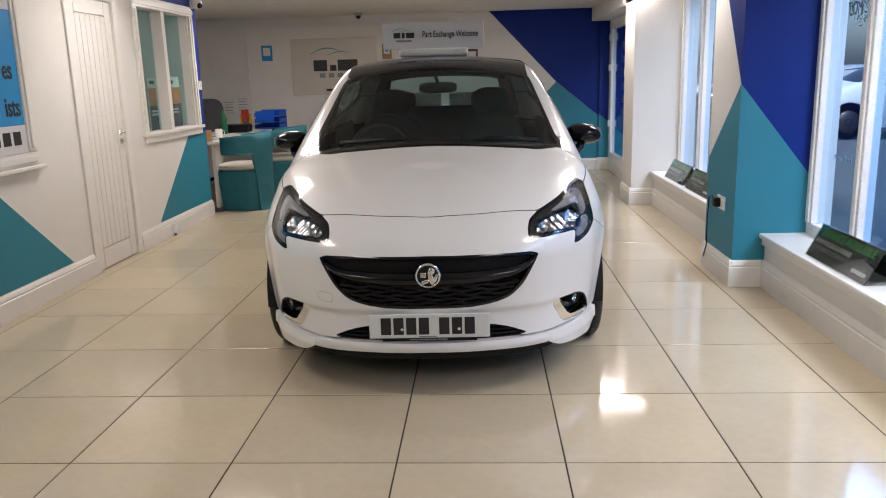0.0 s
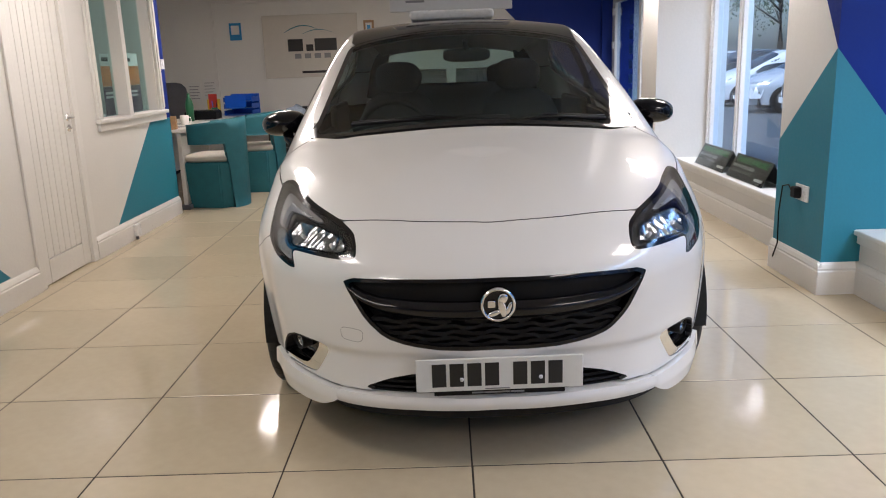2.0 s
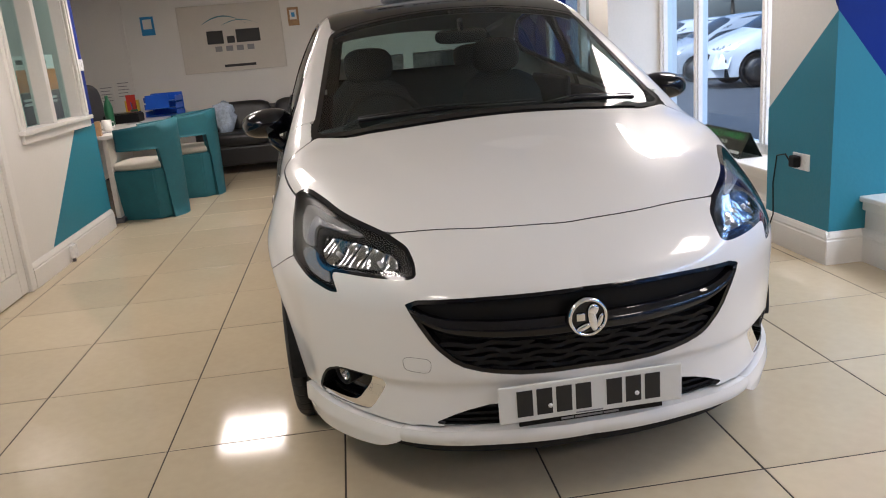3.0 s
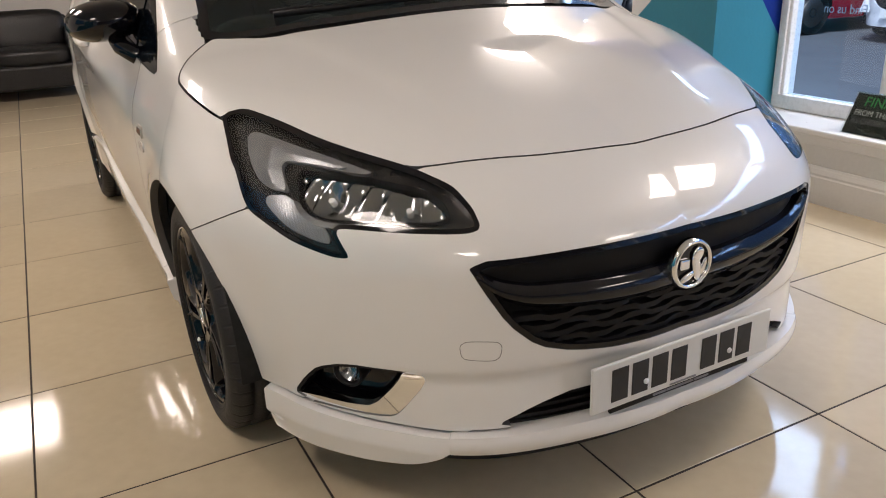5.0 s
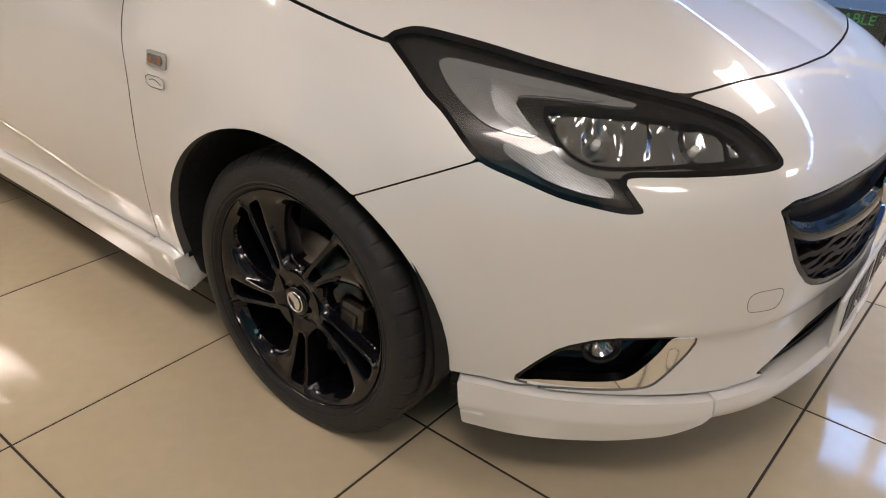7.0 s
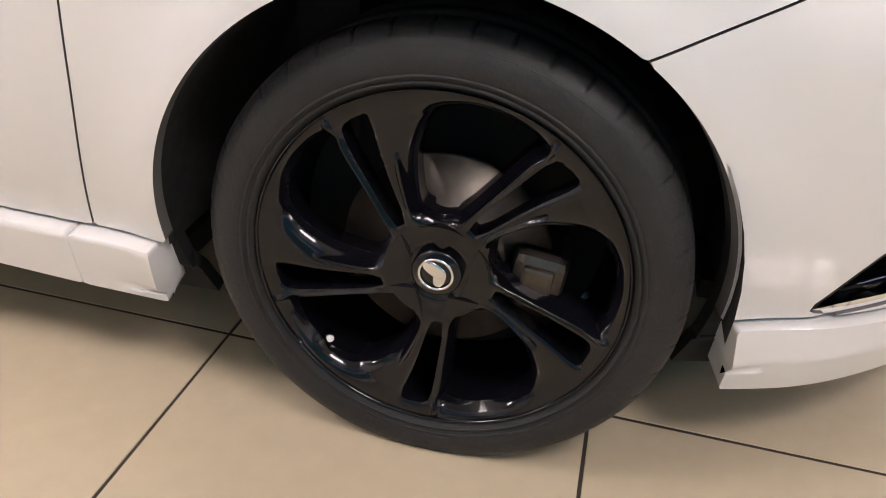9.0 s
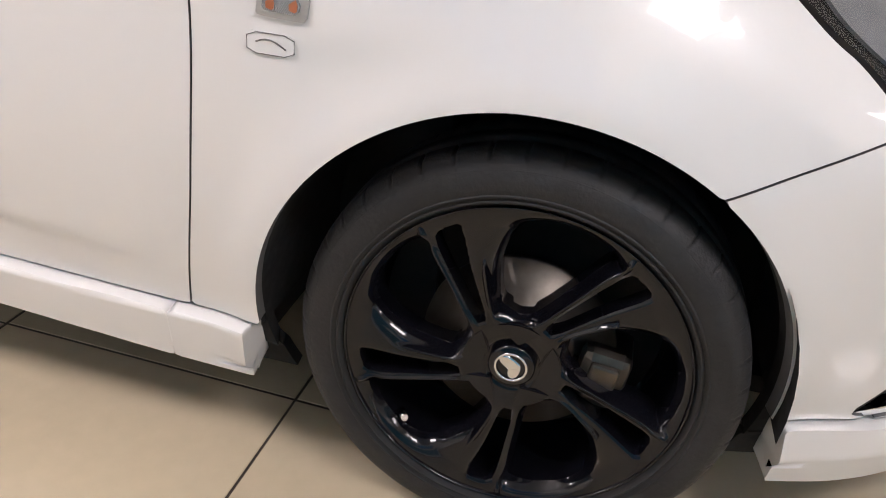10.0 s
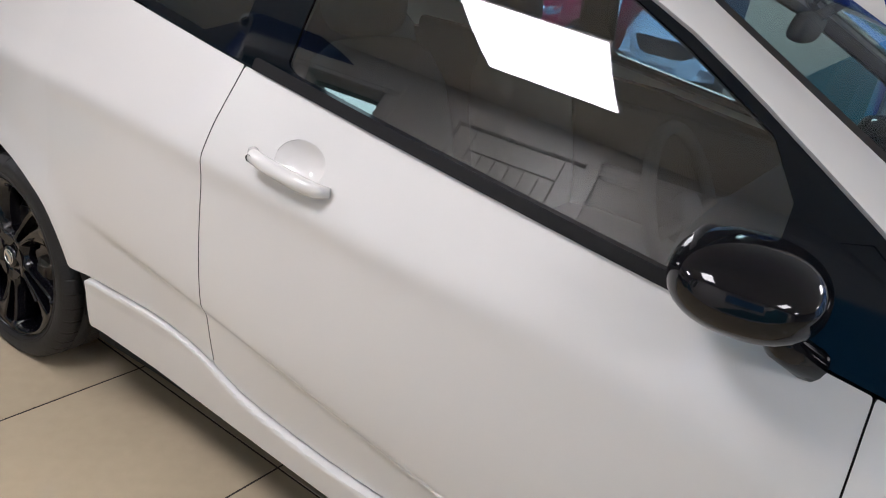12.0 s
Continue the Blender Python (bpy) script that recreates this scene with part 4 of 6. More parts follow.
# ---- wheels ----
def wheel_mesh_parts(wheel):
    """One wheel round the x axis, its outer face towards -x."""
    steps = 756
    prof = [(0.226, -0.078), (0.232, -0.088), (0.246, -0.0955), (0.262, -0.0975), (0.276, -0.0955), (0.288, -0.089), (0.2945, -0.081), (0.2985, -0.076), (0.3005, -0.062), (0.301, -0.046),
            (0.295, -0.044), (0.295, -0.038), (0.302, -0.036), (0.302, -0.004), (0.295, -0.002), (0.295, 0.006), (0.302, 0.008), (0.301, 0.046), (0.2985, 0.076), (0.288, 0.094), (0.26, 0.1025), (0.226, 0.08)]
    verts, faces = [], []
    for k in range(steps):
        c, s = math.cos(2 * math.pi * k / steps), math.sin(2 * math.pi * k / steps)
        for i, (r, x) in enumerate(prof):
            r *= 1.008 if r > 0.25 else 1.022
            if k % 18 == 0 and i in (6, 7, 8, 9, 17, 18):
                r -= 0.006
            verts.append((x, r * c, max(r * s, 0.0012 - WHEEL_Z)))
    n = len(prof)
    for k in range(steps):
        a, b = k * n, ((k + 1) % steps) * n
        faces += [(a + i, b + i, b + i + 1, a + i + 1) for i in range(n - 1)]
    tyre = part("tyre", mesh("tyre", verts, faces, RUBBER, True), parent=wheel, label="low-profile black tyre")
    for r, w in ((0.2425, 0.0012), (0.2505, 0.0010), (0.282, 0.0012)):
        x = -float(np.interp(r, (0.232, 0.246, 0.262, 0.276, 0.288), (0.088, 0.0955, 0.0975, 0.0955, 0.089)))
        part("sidewall_rib", moved(lathe([(r - 0.002, 0), (r - 0.001, -w), (r + 0.001, -w), (r + 0.002, 0)], "x", 120), pose(x, 0, 0)), RUBBER, tyre)
    part("rim_barrel", lathe([(0.2335, -0.086), (0.2345, -0.0895), (0.2330, -0.0905), (0.2315, -0.087), (0.2255, -0.07), (0.217, -0.04), (0.205, 0.07), (0.2, 0.075)], "x", 120), WHEEL_BLACK, wheel)
    # black disc closing the barrel, in place of the shade deep inside
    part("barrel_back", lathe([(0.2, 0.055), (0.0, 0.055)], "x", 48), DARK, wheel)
    # the face: five spokes, each a slim ridge, a slot and a broad blade that rolls away into the next opening
    radii, angles = np.concatenate((np.linspace(0.012, 0.216, 92), [0.2225, 0.2275, 0.2312])), np.radians(np.arange(0, 360, 0.6))
    R, A = np.meshgrid(radii, angles, indexing="ij")
    def flat(points):
        return [(r * math.cos(radians(a)), r * math.sin(radians(a))) for a, r in points]
    opening = [(110, 0.088), (105, 0.145), (99, 0.184), (93, 0.206), (84, 0.215), (74, 0.217), (64, 0.214), (58.5, 0.207), (61, 0.193), (64, 0.143), (75, 0.080), (92, 0.072), (102, 0.080)]
    slot = [(65, 0.076), (55.5, 0.19), (53.5, 0.213), (45, 0.216), (43, 0.209), (46, 0.15), (51, 0.074)]
    d_open, d_slot = np.full(R.shape, 1.0), np.full(R.shape, 1.0)
    for k in range(5):
        X, Y = R * np.cos(A - radians(72 * k)), R * np.sin(A - radians(72 * k))
        d_open = np.minimum(d_open, -inside(X, Y, flat(opening), 2))
        d_slot = np.minimum(d_slot, -inside(X, Y, flat(slot), 1))
    a_open, a_slot = np.maximum(d_open, 0), np.maximum(d_slot, 0)
    outer = np.clip((R - 0.065) / 0.03, 0, 1)
    lean = a_slot / (a_slot + a_open + 1e-4) * outer * np.clip((0.222 - R) / 0.02, 0, 1)
    face_x = -0.086 + 0.009 * lean + 0.020 * np.exp(-a_open / 0.0065) + 0.005 * np.exp(-a_slot / 0.003)
    face_x = face_x - 0.007 * np.exp(-((a_open - a_slot) / 0.007) ** 2) * (np.maximum(a_open, a_slot) < 0.02) * outer
    face_x = face_x + 0.010 * np.clip((0.075 - R) / 0.04, 0, 1)
    P = np.stack((face_x, -R * np.cos(A), R * np.sin(A)), -1)
    N = np.zeros(P.shape)
    N[..., 0] = -1
    part("spoked_face", cut_sheet("spoked_face", P, N, np.minimum(d_open, d_slot), WHEEL_BLACK, 0.030, wrap=True), parent=wheel, label="gloss black five-blade alloy face")
    part("hub_plate", moved(lathe([(0.062, 0.006), (0.061, -0.002), (0.04, -0.005), (0.036, 0.002), (0.031, 0.004)], "x", 40), pose(-0.075, 0, 0)), WHEEL_BLACK, wheel)
    for k in range(5):
        mid = 88 + 72 * k
        rim_line = [(mid + d, 0.067) for d in (-27, -14, 0, 14, 27)] + [(mid + 10, 0.043), (mid - 6, 0.035), (mid - 14, 0.041)]
        part("bolt_cover", prism([(-y, z) for y, z in flat(rim_line)], "x", -0.0835, -0.070, 0.0016), WHEEL_BLACK, wheel)
    cap = part("centre_cap", moved(lathe([(0.032, 0.012), (0.032, -0.006), (0.029, -0.0085), (0, -0.0095)], "x", 40), pose(-0.076, 0, 0)), WHEEL_BLACK, wheel)
    part("cap_emblem", join(moved(lathe([(0.0225, 0), (0.023, -0.0015), (0.020, -0.0018), (0.0195, 0)], "x", 36), pose(-0.0854, 0, 0)),
                            moved(blob(0, 0, 0, 0.0016, 0.017, 0.009, 2.2, 14), pose(-0.0858, 0.002, 0.006, 30)), moved(blob(0, 0, 0, 0.0016, 0.008, 0.014, 2.2, 14), pose(-0.0858, -0.005, -0.004, 12))), CHROME, cap, "chrome emblem")
    part("brake_disc", lathe([(0.135, -0.018), (0.135, -0.030), (0.08, -0.030), (0.078, -0.045), (0.0, -0.045)], "x", 72), STEEL, wheel, "worn steel brake disc")
    part("brake_caliper", join(moved(box(-0.055, 0.03, -0.045, 0.045, 0.085, 0.155, 0.014), pose(0, 0, 0, 97, 0, 0)), moved(box(-0.062, -0.05, -0.03, 0.03, 0.10, 0.14, 0.005), pose(0, 0, 0, 97, 0, 0))), STEEL, wheel)
    part("valve", tube([(-0.060, 0.150, -0.140), (-0.084, 0.138, -0.131)], [0.0065, 0.005], 12), CHROME, wheel)


wheel = thing("wheel", "", "")
for key in ("label", "category", "group", "kind"):
    if key in wheel:
        del wheel[key]
wheel.parent = car
wheel.matrix_basis = pose(-0.735, FRONT_ARCH[0] - 0.006, WHEEL_Z)
wheel_mesh_parts(wheel)
for u, v, turn in ((-0.735, REAR_ARCH[0] + 0.005, 0), (0.735, FRONT_ARCH[0] - 0.006, 180), (0.735, REAR_ARCH[0] + 0.005, 180)):
    w = copy_thing(wheel, pose(u, v, WHEEL_Z, 0, 0, turn))

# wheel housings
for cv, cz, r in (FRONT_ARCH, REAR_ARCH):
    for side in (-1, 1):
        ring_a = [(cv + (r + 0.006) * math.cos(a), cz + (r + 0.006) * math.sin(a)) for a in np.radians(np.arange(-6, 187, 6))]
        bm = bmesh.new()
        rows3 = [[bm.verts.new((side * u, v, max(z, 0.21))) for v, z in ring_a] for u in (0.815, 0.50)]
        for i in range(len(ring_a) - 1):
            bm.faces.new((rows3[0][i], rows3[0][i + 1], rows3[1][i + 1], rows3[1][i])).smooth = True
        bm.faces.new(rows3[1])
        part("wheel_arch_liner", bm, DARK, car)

# ---- underside and cabin ----
part("floor_pan", join(box(-0.76, 0.76, 1.26, 2.95, 0.17, 0.21), box(-0.5, 0.5, 0.5, 3.85, 0.19, 0.23), box(-0.62, 0.62, 0.3, 0.52, 0.2, 0.23)), DARK, car)
part("bulkhead", box(-0.70, 0.70, 1.0, 1.08, 0.23, 0.86), DARK, car)
part("engine_cover", box(-0.5, 0.5, 0.32, 1.0, 0.23, 0.6, 0.02), DARK, car)


def dash():
    bm = blob(0, 1.42, 0.84, 0.70, 0.26, 0.115, 5, 40)
    return join(bm, blob(-0.36, 1.40, 0.925, 0.2, 0.11, 0.06, 3), box(-0.10, 0.10, 1.5, 1.75, 0.4, 0.86, 0.03))


part("dashboard", dash(), CABIN, car, "charcoal soft dashboard")
wheel_ring = [Vector((-0.36 + 0.18 * math.cos(a), 1.70 + 0.18 * math.sin(a) * 0.42, 0.90 + 0.18 * math.sin(a) * 0.9)) for a in np.radians(np.arange(0, 360, 10))]
sw = part("steering_wheel", join(tube(wheel_ring, 0.014, 10, True), moved(blob(0, 0, 0, 0.06, 0.02, 0.055, 3), pose(-0.36, 1.69, 0.9, -25)),
                                 tube([(-0.53, 1.695, 0.9), (-0.19, 1.695, 0.9)], 0.012), tube([(-0.36, 1.69, 0.88), (-0.36, 1.5, 0.8)], 0.03)), CABIN, car, "black steering wheel")
for u in (-0.36, 0.36):
    seat = part("front_seat", join(moved(blob(0, 0, 0, 0.235, 0.10, 0.33, 3.5), pose(u, 2.44, 0.76, -16)), blob(u, 2.12, 0.48, 0.24, 0.27, 0.10, 3.5)), CLOTH, car, "charcoal cloth seat")
    part("headrest", moved(blob(0, 0, 0, 0.135, 0.055, 0.095, 3), pose(u, 2.57, 1.165, -10)), CLOTH, seat)
    for d in (-0.05, 0.05):
        part("headrest_post", tube([(u + d, 2.53, 1.03), (u + d, 2.56, 1.13)], 0.006), CHROME, seat)
rear_seat = part("rear_seat", join(moved(blob(0, 0, 0, 0.58, 0.09, 0.32, 4.5), pose(0, 3.08, 0.80, -16)), blob(0, 2.78, 0.5, 0.58, 0.26, 0.10, 4.5)), CLOTH, car)
for u in (-0.34, 0.34):
    part("headrest", blob(u, 3.18, 1.16, 0.12, 0.05, 0.075, 3), CLOTH, rear_seat)
for side in (-1, 1):
    dp = part("door_lining", join(box(side * 0.755 - 0.02, side * 0.755 + 0.02, 1.35, 2.46, 0.26, 0.90, 0.015), box(side * 0.72 - 0.03, side * 0.72 + 0.03, 1.6, 2.3, 0.62, 0.68, 0.02),
                                  box(side * 0.75 - 0.02, side * 0.75 + 0.02, 2.48, 3.2, 0.3, 1.02, 0.02)), CABIN, car)
part("interior_mirror", join(moved(blob(0, 0, 0, 0.115, 0.022, 0.032, 3.5), pose(0.01, 1.66, 1.278, 12)), tube([(0.01, 1.65, 1.30), (0.0, 1.60, 1.345)], 0.012)), CABIN, car, "interior rear-view mirror")
HEADLINING = mat("pale grey headlining", (0.30, 0.29, 0.275), 0.9, 0, 0.05)
part("headlining", cut_sheet("headlining", TP, TN, roof_t - 0.004, HEADLINING, 0, -0.034), parent=car)
part("tail_panel", box(-0.6, 0.6, 3.80, 3.83, 0.3, 1.06, 0.01), CABIN, car)
for side in (-1, 1):
    part("tail_pillar", moved(box(-0.06, 0.06, -0.02, 0.02, -0.02, 0.34, 0.01), pose(side * 0.58, 3.72, 1.02, 8, side * -12, 0)), CABIN, car)

# ---- wipers ----
for pts in ([(-0.50, 1.005, 1.008), (-0.2, 0.94, 1.028), (0.14, 0.92, 1.020)], [(0.05, 0.885, 0.992), (0.3, 0.945, 1.020), (0.55, 1.03, 0.998)]):
    wp = part("wiper", tube(pts, [0.009, 0.007, 0.005]), BLACK_PLASTIC, car)
    part("wiper_blade", tube([(a[0], a[1] + 0.03, a[2] + 0.008) for a in pts], 0.005, 8), BLACK_PLASTIC, wp)

# ---- front end ----
part("grille_back", cut_sheet("grille_back", SP, SN, grille_g + 0.006, DARK, 0, -0.045), parent=car)
band_g = np.minimum(grille_g + 0.001, 0.010 - grille_g)
part("grille_surround", cut_sheet("grille_surround", SP, SN, band_g, BLACK_GLOSS, 0.035, -0.002), parent=car)
bar_z = curve(ABS_U, (0, 0.15, 0.3, 0.38, 0.43, 0.475), (0.512, 0.513, 0.523, 0.537, 0.560, 0.605))
bar_h = curve(ABS_U, (0, 0.2, 0.35, 0.44, 0.48), (0.028, 0.027, 0.022, 0.014, 0.006))
bar_g = np.minimum(grille_g - 0.002, bar_h - np.abs(SZ - bar_z))
swell = 0.016 * (1 - np.clip(np.abs(SZ - bar_z) / np.maximum(bar_h, 0.004), 0, 1) ** 2)
part("grille_bar", cut_sheet("grille_bar", SP + SN * swell[..., None], SN, bar_g, BLACK_GLOSS, 0.03, -0.014), parent=car, label="gloss black wing-shaped grille bar")
part("grille_upper", cut_sheet("grille_upper", SP, SN, np.minimum(grille_g, SZ - bar_z - bar_h), BLACK_PLASTIC, 0, -0.03), parent=car)
for row in range(5):
    z0 = 0.405 + row * 0.0185
    wave = np.clip(np.abs(((SU + (row % 2) * 0.03) / 0.06) % 2 - 1) * 3 - 1, 0, 1)
    zz = z0 + 0.007 * wave
    part("grille_slat", cut_sheet("grille_slat", SP, SN, np.minimum.reduce((grille_g - 0.004, 0.0058 - np.abs(SZ - zz), bar_z - bar_h - SZ)), BLACK_PLASTIC, 0.022, -0.012), parent=car)
part("intake_back", cut_sheet("intake_back", SP, SN, intake_g + 0.005, DARK, 0, -0.04), parent=car)
for z0 in (0.262, 0.280, 0.298):
    part("intake_slat", cut_sheet("intake_slat", SP, SN, np.minimum(intake_g, 0.004 - np.abs(SZ - z0)), BLACK_PLASTIC, 0.02, -0.015), parent=car)

bz, bv = 0.536, 0.003
emblem = part("grille_emblem", moved(lathe([(0.054, 0.012), (0.054, 0), (0.050, -0.006), (0.0455, -0.006), (0.044, -0.001), (0.043, 0.012)], "y", 64), pose(0, bv, bz)), CHROME, car, "round chrome emblem")
part("emblem_disc", moved(lathe([(0.045, 0), (0, 0)], "y", 48), pose(0, bv + 0.002, bz)), BLACK_GLOSS, emblem)
part("emblem_shape", join(moved(blob(0, 0, 0, 0.011, 0.004, 0.032, 2.5, 18), pose(0.012, bv - 0.002, bz - 0.008, 0, -12, 0)), moved(blob(0, 0, 0, 0.014, 0.004, 0.016, 2.5, 18), pose(0.014, bv - 0.002, bz + 0.019, 0, 28, 0)),
                          moved(box(-0.012, 0.012, -0.003, 0.003, -0.012, 0.010, 0.003), pose(-0.020, bv - 0.001, bz + 0.004)), moved(blob(0, 0, 0, 0.020, 0.004, 0.008, 2.5, 18), pose(-0.012, bv - 0.002, bz - 0.026, 0, -20, 0)),
                          moved(blob(0, 0, 0, 0.007, 0.003, 0.02, 2.5, 14), pose(0.032, bv - 0.001, bz - 0.012, 0, 20, 0))), CHROME, emblem)

plate = part("number_plate", box(-0.254, 0.254, -0.020, -0.012, 0.268, 0.373, 0.0035), PLATE, car, "white number plate with plain black bars")
plate.matrix_basis = pose(0, 0.014, 0)
x = -0.205
for k in range(7):
    part("plate_bar", box(x, x + 0.043, -0.0218, -0.0200, 0.284, 0.358, 0.0006, 1), INK, plate)
    x += 0.0535 + (0.032 if k == 3 else 0)
for xs in (-0.115, 0.125):
    part("plate_screw", moved(lathe([(0.0065, 0.002), (0.006, -0.002), (0, -0.003)], "y", 16), pose(xs, -0.0225, 0.307)), WHITE_INK, plate)
part("plate_footer", box(-0.045, 0.03, -0.0212, -0.020, 0.2725, 0.2765), GREY_INK, plate)
holder = part("plate_holder", box(-0.20, 0.20, -0.014, -0.006, 0.252, 0.268, 0.002), BLACK_PLASTIC, car)
holder.matrix_basis = pose(0, 0.014, 0)
for x0, x1 in ((-0.085, -0.05), (-0.047, 0.03), (0.033, 0.075)):
    part("holder_bar", box(x0, x1, -0.0155, -0.014, 0.2575, 0.2625), GREY_INK, holder)

FROSTED = mat("frosted bulb glass", (0.75, 0.75, 0.74), 0.25, 0.3, 0.05)
for side in (-1, 1):
    on = np.where(SU * side > 0.02, 1.0, -1.0)
    D = 0.0155
    hg = np.minimum(head_g, on)
    lamp = part("headlamp", cut_sheet("headlamp", SP, SN, hg + 0.004, DARK, 0, -0.045), parent=car, label="clear headlamp with dark bezel and chrome reflectors")
    part("lamp_rim", cut_sheet("lamp_rim", SP, SN, np.minimum(hg + 0.0015, 0.007 - hg), BLACK_GLOSS, 0.06, -0.001), parent=lamp)
    lens = part("lamp_lens", cut_sheet("lamp_lens", SP, SN, hg - 0.006, CLEAR, 0, -0.0015), parent=lamp)
    lens.visible_shadow = False
    def zone(points, times=1):
        return np.minimum(np.minimum(inside(ABS_A * D, SZ, [(a * D, b) for a, b in points], times), hg - 0.004), on)
    box_out = [(54.8, 0.752), (51.7, 0.752), (43.5, 0.745), (39.5, 0.736), (35.6, 0.729), (32.8, 0.705), (32.2, 0.680), (39.7, 0.677), (47.8, 0.674), (50, 0.679), (52.4, 0.698)]
    bowl = np.zeros(SZ.shape)
    for ca, cz2, r in ((37.6, 0.705, 0.034), (48.6, 0.714, 0.034)):
        q = np.hypot((ABS_A - ca) * D, SZ - cz2) / r
        bowl = np.maximum(bowl, 0.020 * np.clip(1 - q * q, 0, 1))
    fold = np.abs((ABS_A * D / 0.024 + SZ * 18) % 2 - 1)
    facet = 0.012 * fold * (bowl < 0.001) * np.clip(zone(box_out) / 0.012, 0, 1)
    main = part("reflector", cut_sheet("reflector", SP - SN * (bowl + facet)[..., None], SN, zone(box_out) - 0.004, REFLECTOR, 0.0, -0.022), parent=lamp, label="chrome reflector")
    part("bezel", cut_sheet("bezel", SP, SN, np.minimum(zone(box_out) + 0.003, 0.004 - zone(box_out)), BLACK_GLOSS, 0.02, -0.012), parent=lamp)
    for ca, cz2 in ((37.6, 0.705), (48.6, 0.714)):
        pt, nn = on_body(side * ca, cz2)
        part("bulb", tube([pt - nn * 0.044, pt - nn * 0.024], [0.008, 0.006], 12), FROSTED, lamp)
    zb = zone(box_out)
    part("chrome_frame", cut_sheet("chrome_frame", SP, SN, np.minimum.reduce((zb + 0.013, -zb - 0.003, 0.700 - SZ - 0.0022 * (52 - ABS_A))), REFLECTOR, 0.006, -0.008), parent=lamp)
    drl = [(67.2, 0.803), (66, 0.809), (60, 0.797), (52, 0.780), (44.5, 0.758), (43, 0.751), (44.8, 0.751), (53.5, 0.763), (57.2, 0.764), (57.7, 0.755), (56.2, 0.733), (54.6, 0.714), (58, 0.715), (60.7, 0.725), (63.2, 0.747), (65.8, 0.777)]
    part("daytime_lamp", cut_sheet("daytime_lamp", SP, SN, zone(drl), LENS_CLEAR, 0.012, -0.010), parent=lamp, label="ribbed clear daytime running lamp")
    guide = [(61.2, 0.788), (60.6, 0.763), (59.4, 0.738), (57.5, 0.719), (55.0, 0.716), (56.4, 0.735), (57.8, 0.757), (57.2, 0.765), (53.5, 0.764), (46, 0.754), (46, 0.757), (53, 0.771), (58, 0.778)]
    part("light_guide", cut_sheet("light_guide", SP, SN, zone(guide), LENS_RIB, 0.004, -0.007), parent=lamp)
    turn_lamp = [(58.6, 0.704), (55.4, 0.711), (53.7, 0.703), (52.2, 0.689), (49.3, 0.668), (48, 0.659), (47.0, 0.632), (49.5, 0.636), (53.6, 0.652), (56.2, 0.671), (58.6, 0.690)]
    part("turn_lamp", cut_sheet("turn_lamp", SP, SN, zone(turn_lamp), LENS_RIB, 0.012, -0.010), parent=lamp, label="ribbed clear indicator lens")

    plate_g = without(hg + 0.003, zone(box_out) + 0.002, zone(drl) - 0.002, zone(turn_lamp) - 0.002)
    part("bezel_plate", cut_sheet("bezel_plate", SP, SN, plate_g, LAMP_GREY, 0.004, -0.015), parent=lamp, label="dark grey moulded bezel")

    fg = np.minimum(fog_g, on)
    fog = part("fog_lamp_recess", cut_sheet("fog_lamp_recess", SP, SN, fg + 0.003, BLACK_GLOSS, 0, -0.045), parent=car)
    arm = [(56, 0.268), (52, 0.278), (46, 0.279), (43, 0.286), (39.6, 0.345), (38.6, 0.376), (36, 0.380), (35.6, 0.350), (39.2, 0.272), (41, 0.261), (47, 0.258), (53.5, 0.261)]
    arm_g = np.minimum(inside(ABS_A * D, SZ, [(a * D, b) for a, b in arm], 1), on)
    part("recess_wall", cut_sheet("recess_wall", SP, SN, np.minimum.reduce((fg + 0.001, 0.006 - fg, -arm_g)), BLACK_PLASTIC, 0.045, -0.002), parent=fog)
    part("chrome_trim", cut_sheet("chrome_trim", SP, SN, np.where(nose_side, arm_g, -1.0), CHROME, 0.02, -0.003), parent=fog, label="chrome corner trim")
    pt, nn = on_body(side * 46.5, 0.352)
    lm = pt - nn * 0.012
    ax = nn.to_track_quat("Z", "Y").to_matrix().to_4x4()
    fl = part("fog_lamp", moved(lathe([(0.034, -0.03), (0.034, 0.004), (0.030, 0.007), (0.028, 0.002), (0.026, -0.004)], "z", 32), Matrix.Translation(lm) @ ax), BLACK_PLASTIC, fog)
    part("lamp_glass", moved(lathe([(0.027, -0.002), (0.02, 0.004), (0, 0.007)], "z", 32), Matrix.Translation(lm) @ ax), CLEAR, fl)
    part("lamp_reflector", moved(lathe([(0.027, -0.004), (0.015, -0.022), (0, -0.026)], "z", 32), Matrix.Translation(lm) @ ax), REFLECTOR, fl)

# towing eye cover: a faint seam on the bumper, its shadow drawn as a grey line
tow = [(-0.484, 0.424), (-0.478, 0.414), (-0.428, 0.408), (-0.416, 0.417), (-0.413, 0.440), (-0.422, 0.450), (-0.474, 0.454), (-0.486, 0.445)]
SEAM = mat("seam shadow grey", (0.16, 0.155, 0.15), 0.7)
tow_o = np.array([[(u, PIVOT, z) for u, z in rounded(tow, 2)]])
tow_p, tow_n = shoot(tow_o, np.broadcast_to(np.array((0, -1.0, 0)), tow_o.shape))
part("towing_cover", tube([tuple(p) for p in tow_p[0]], 0.0007, 6, True), SEAM, car)

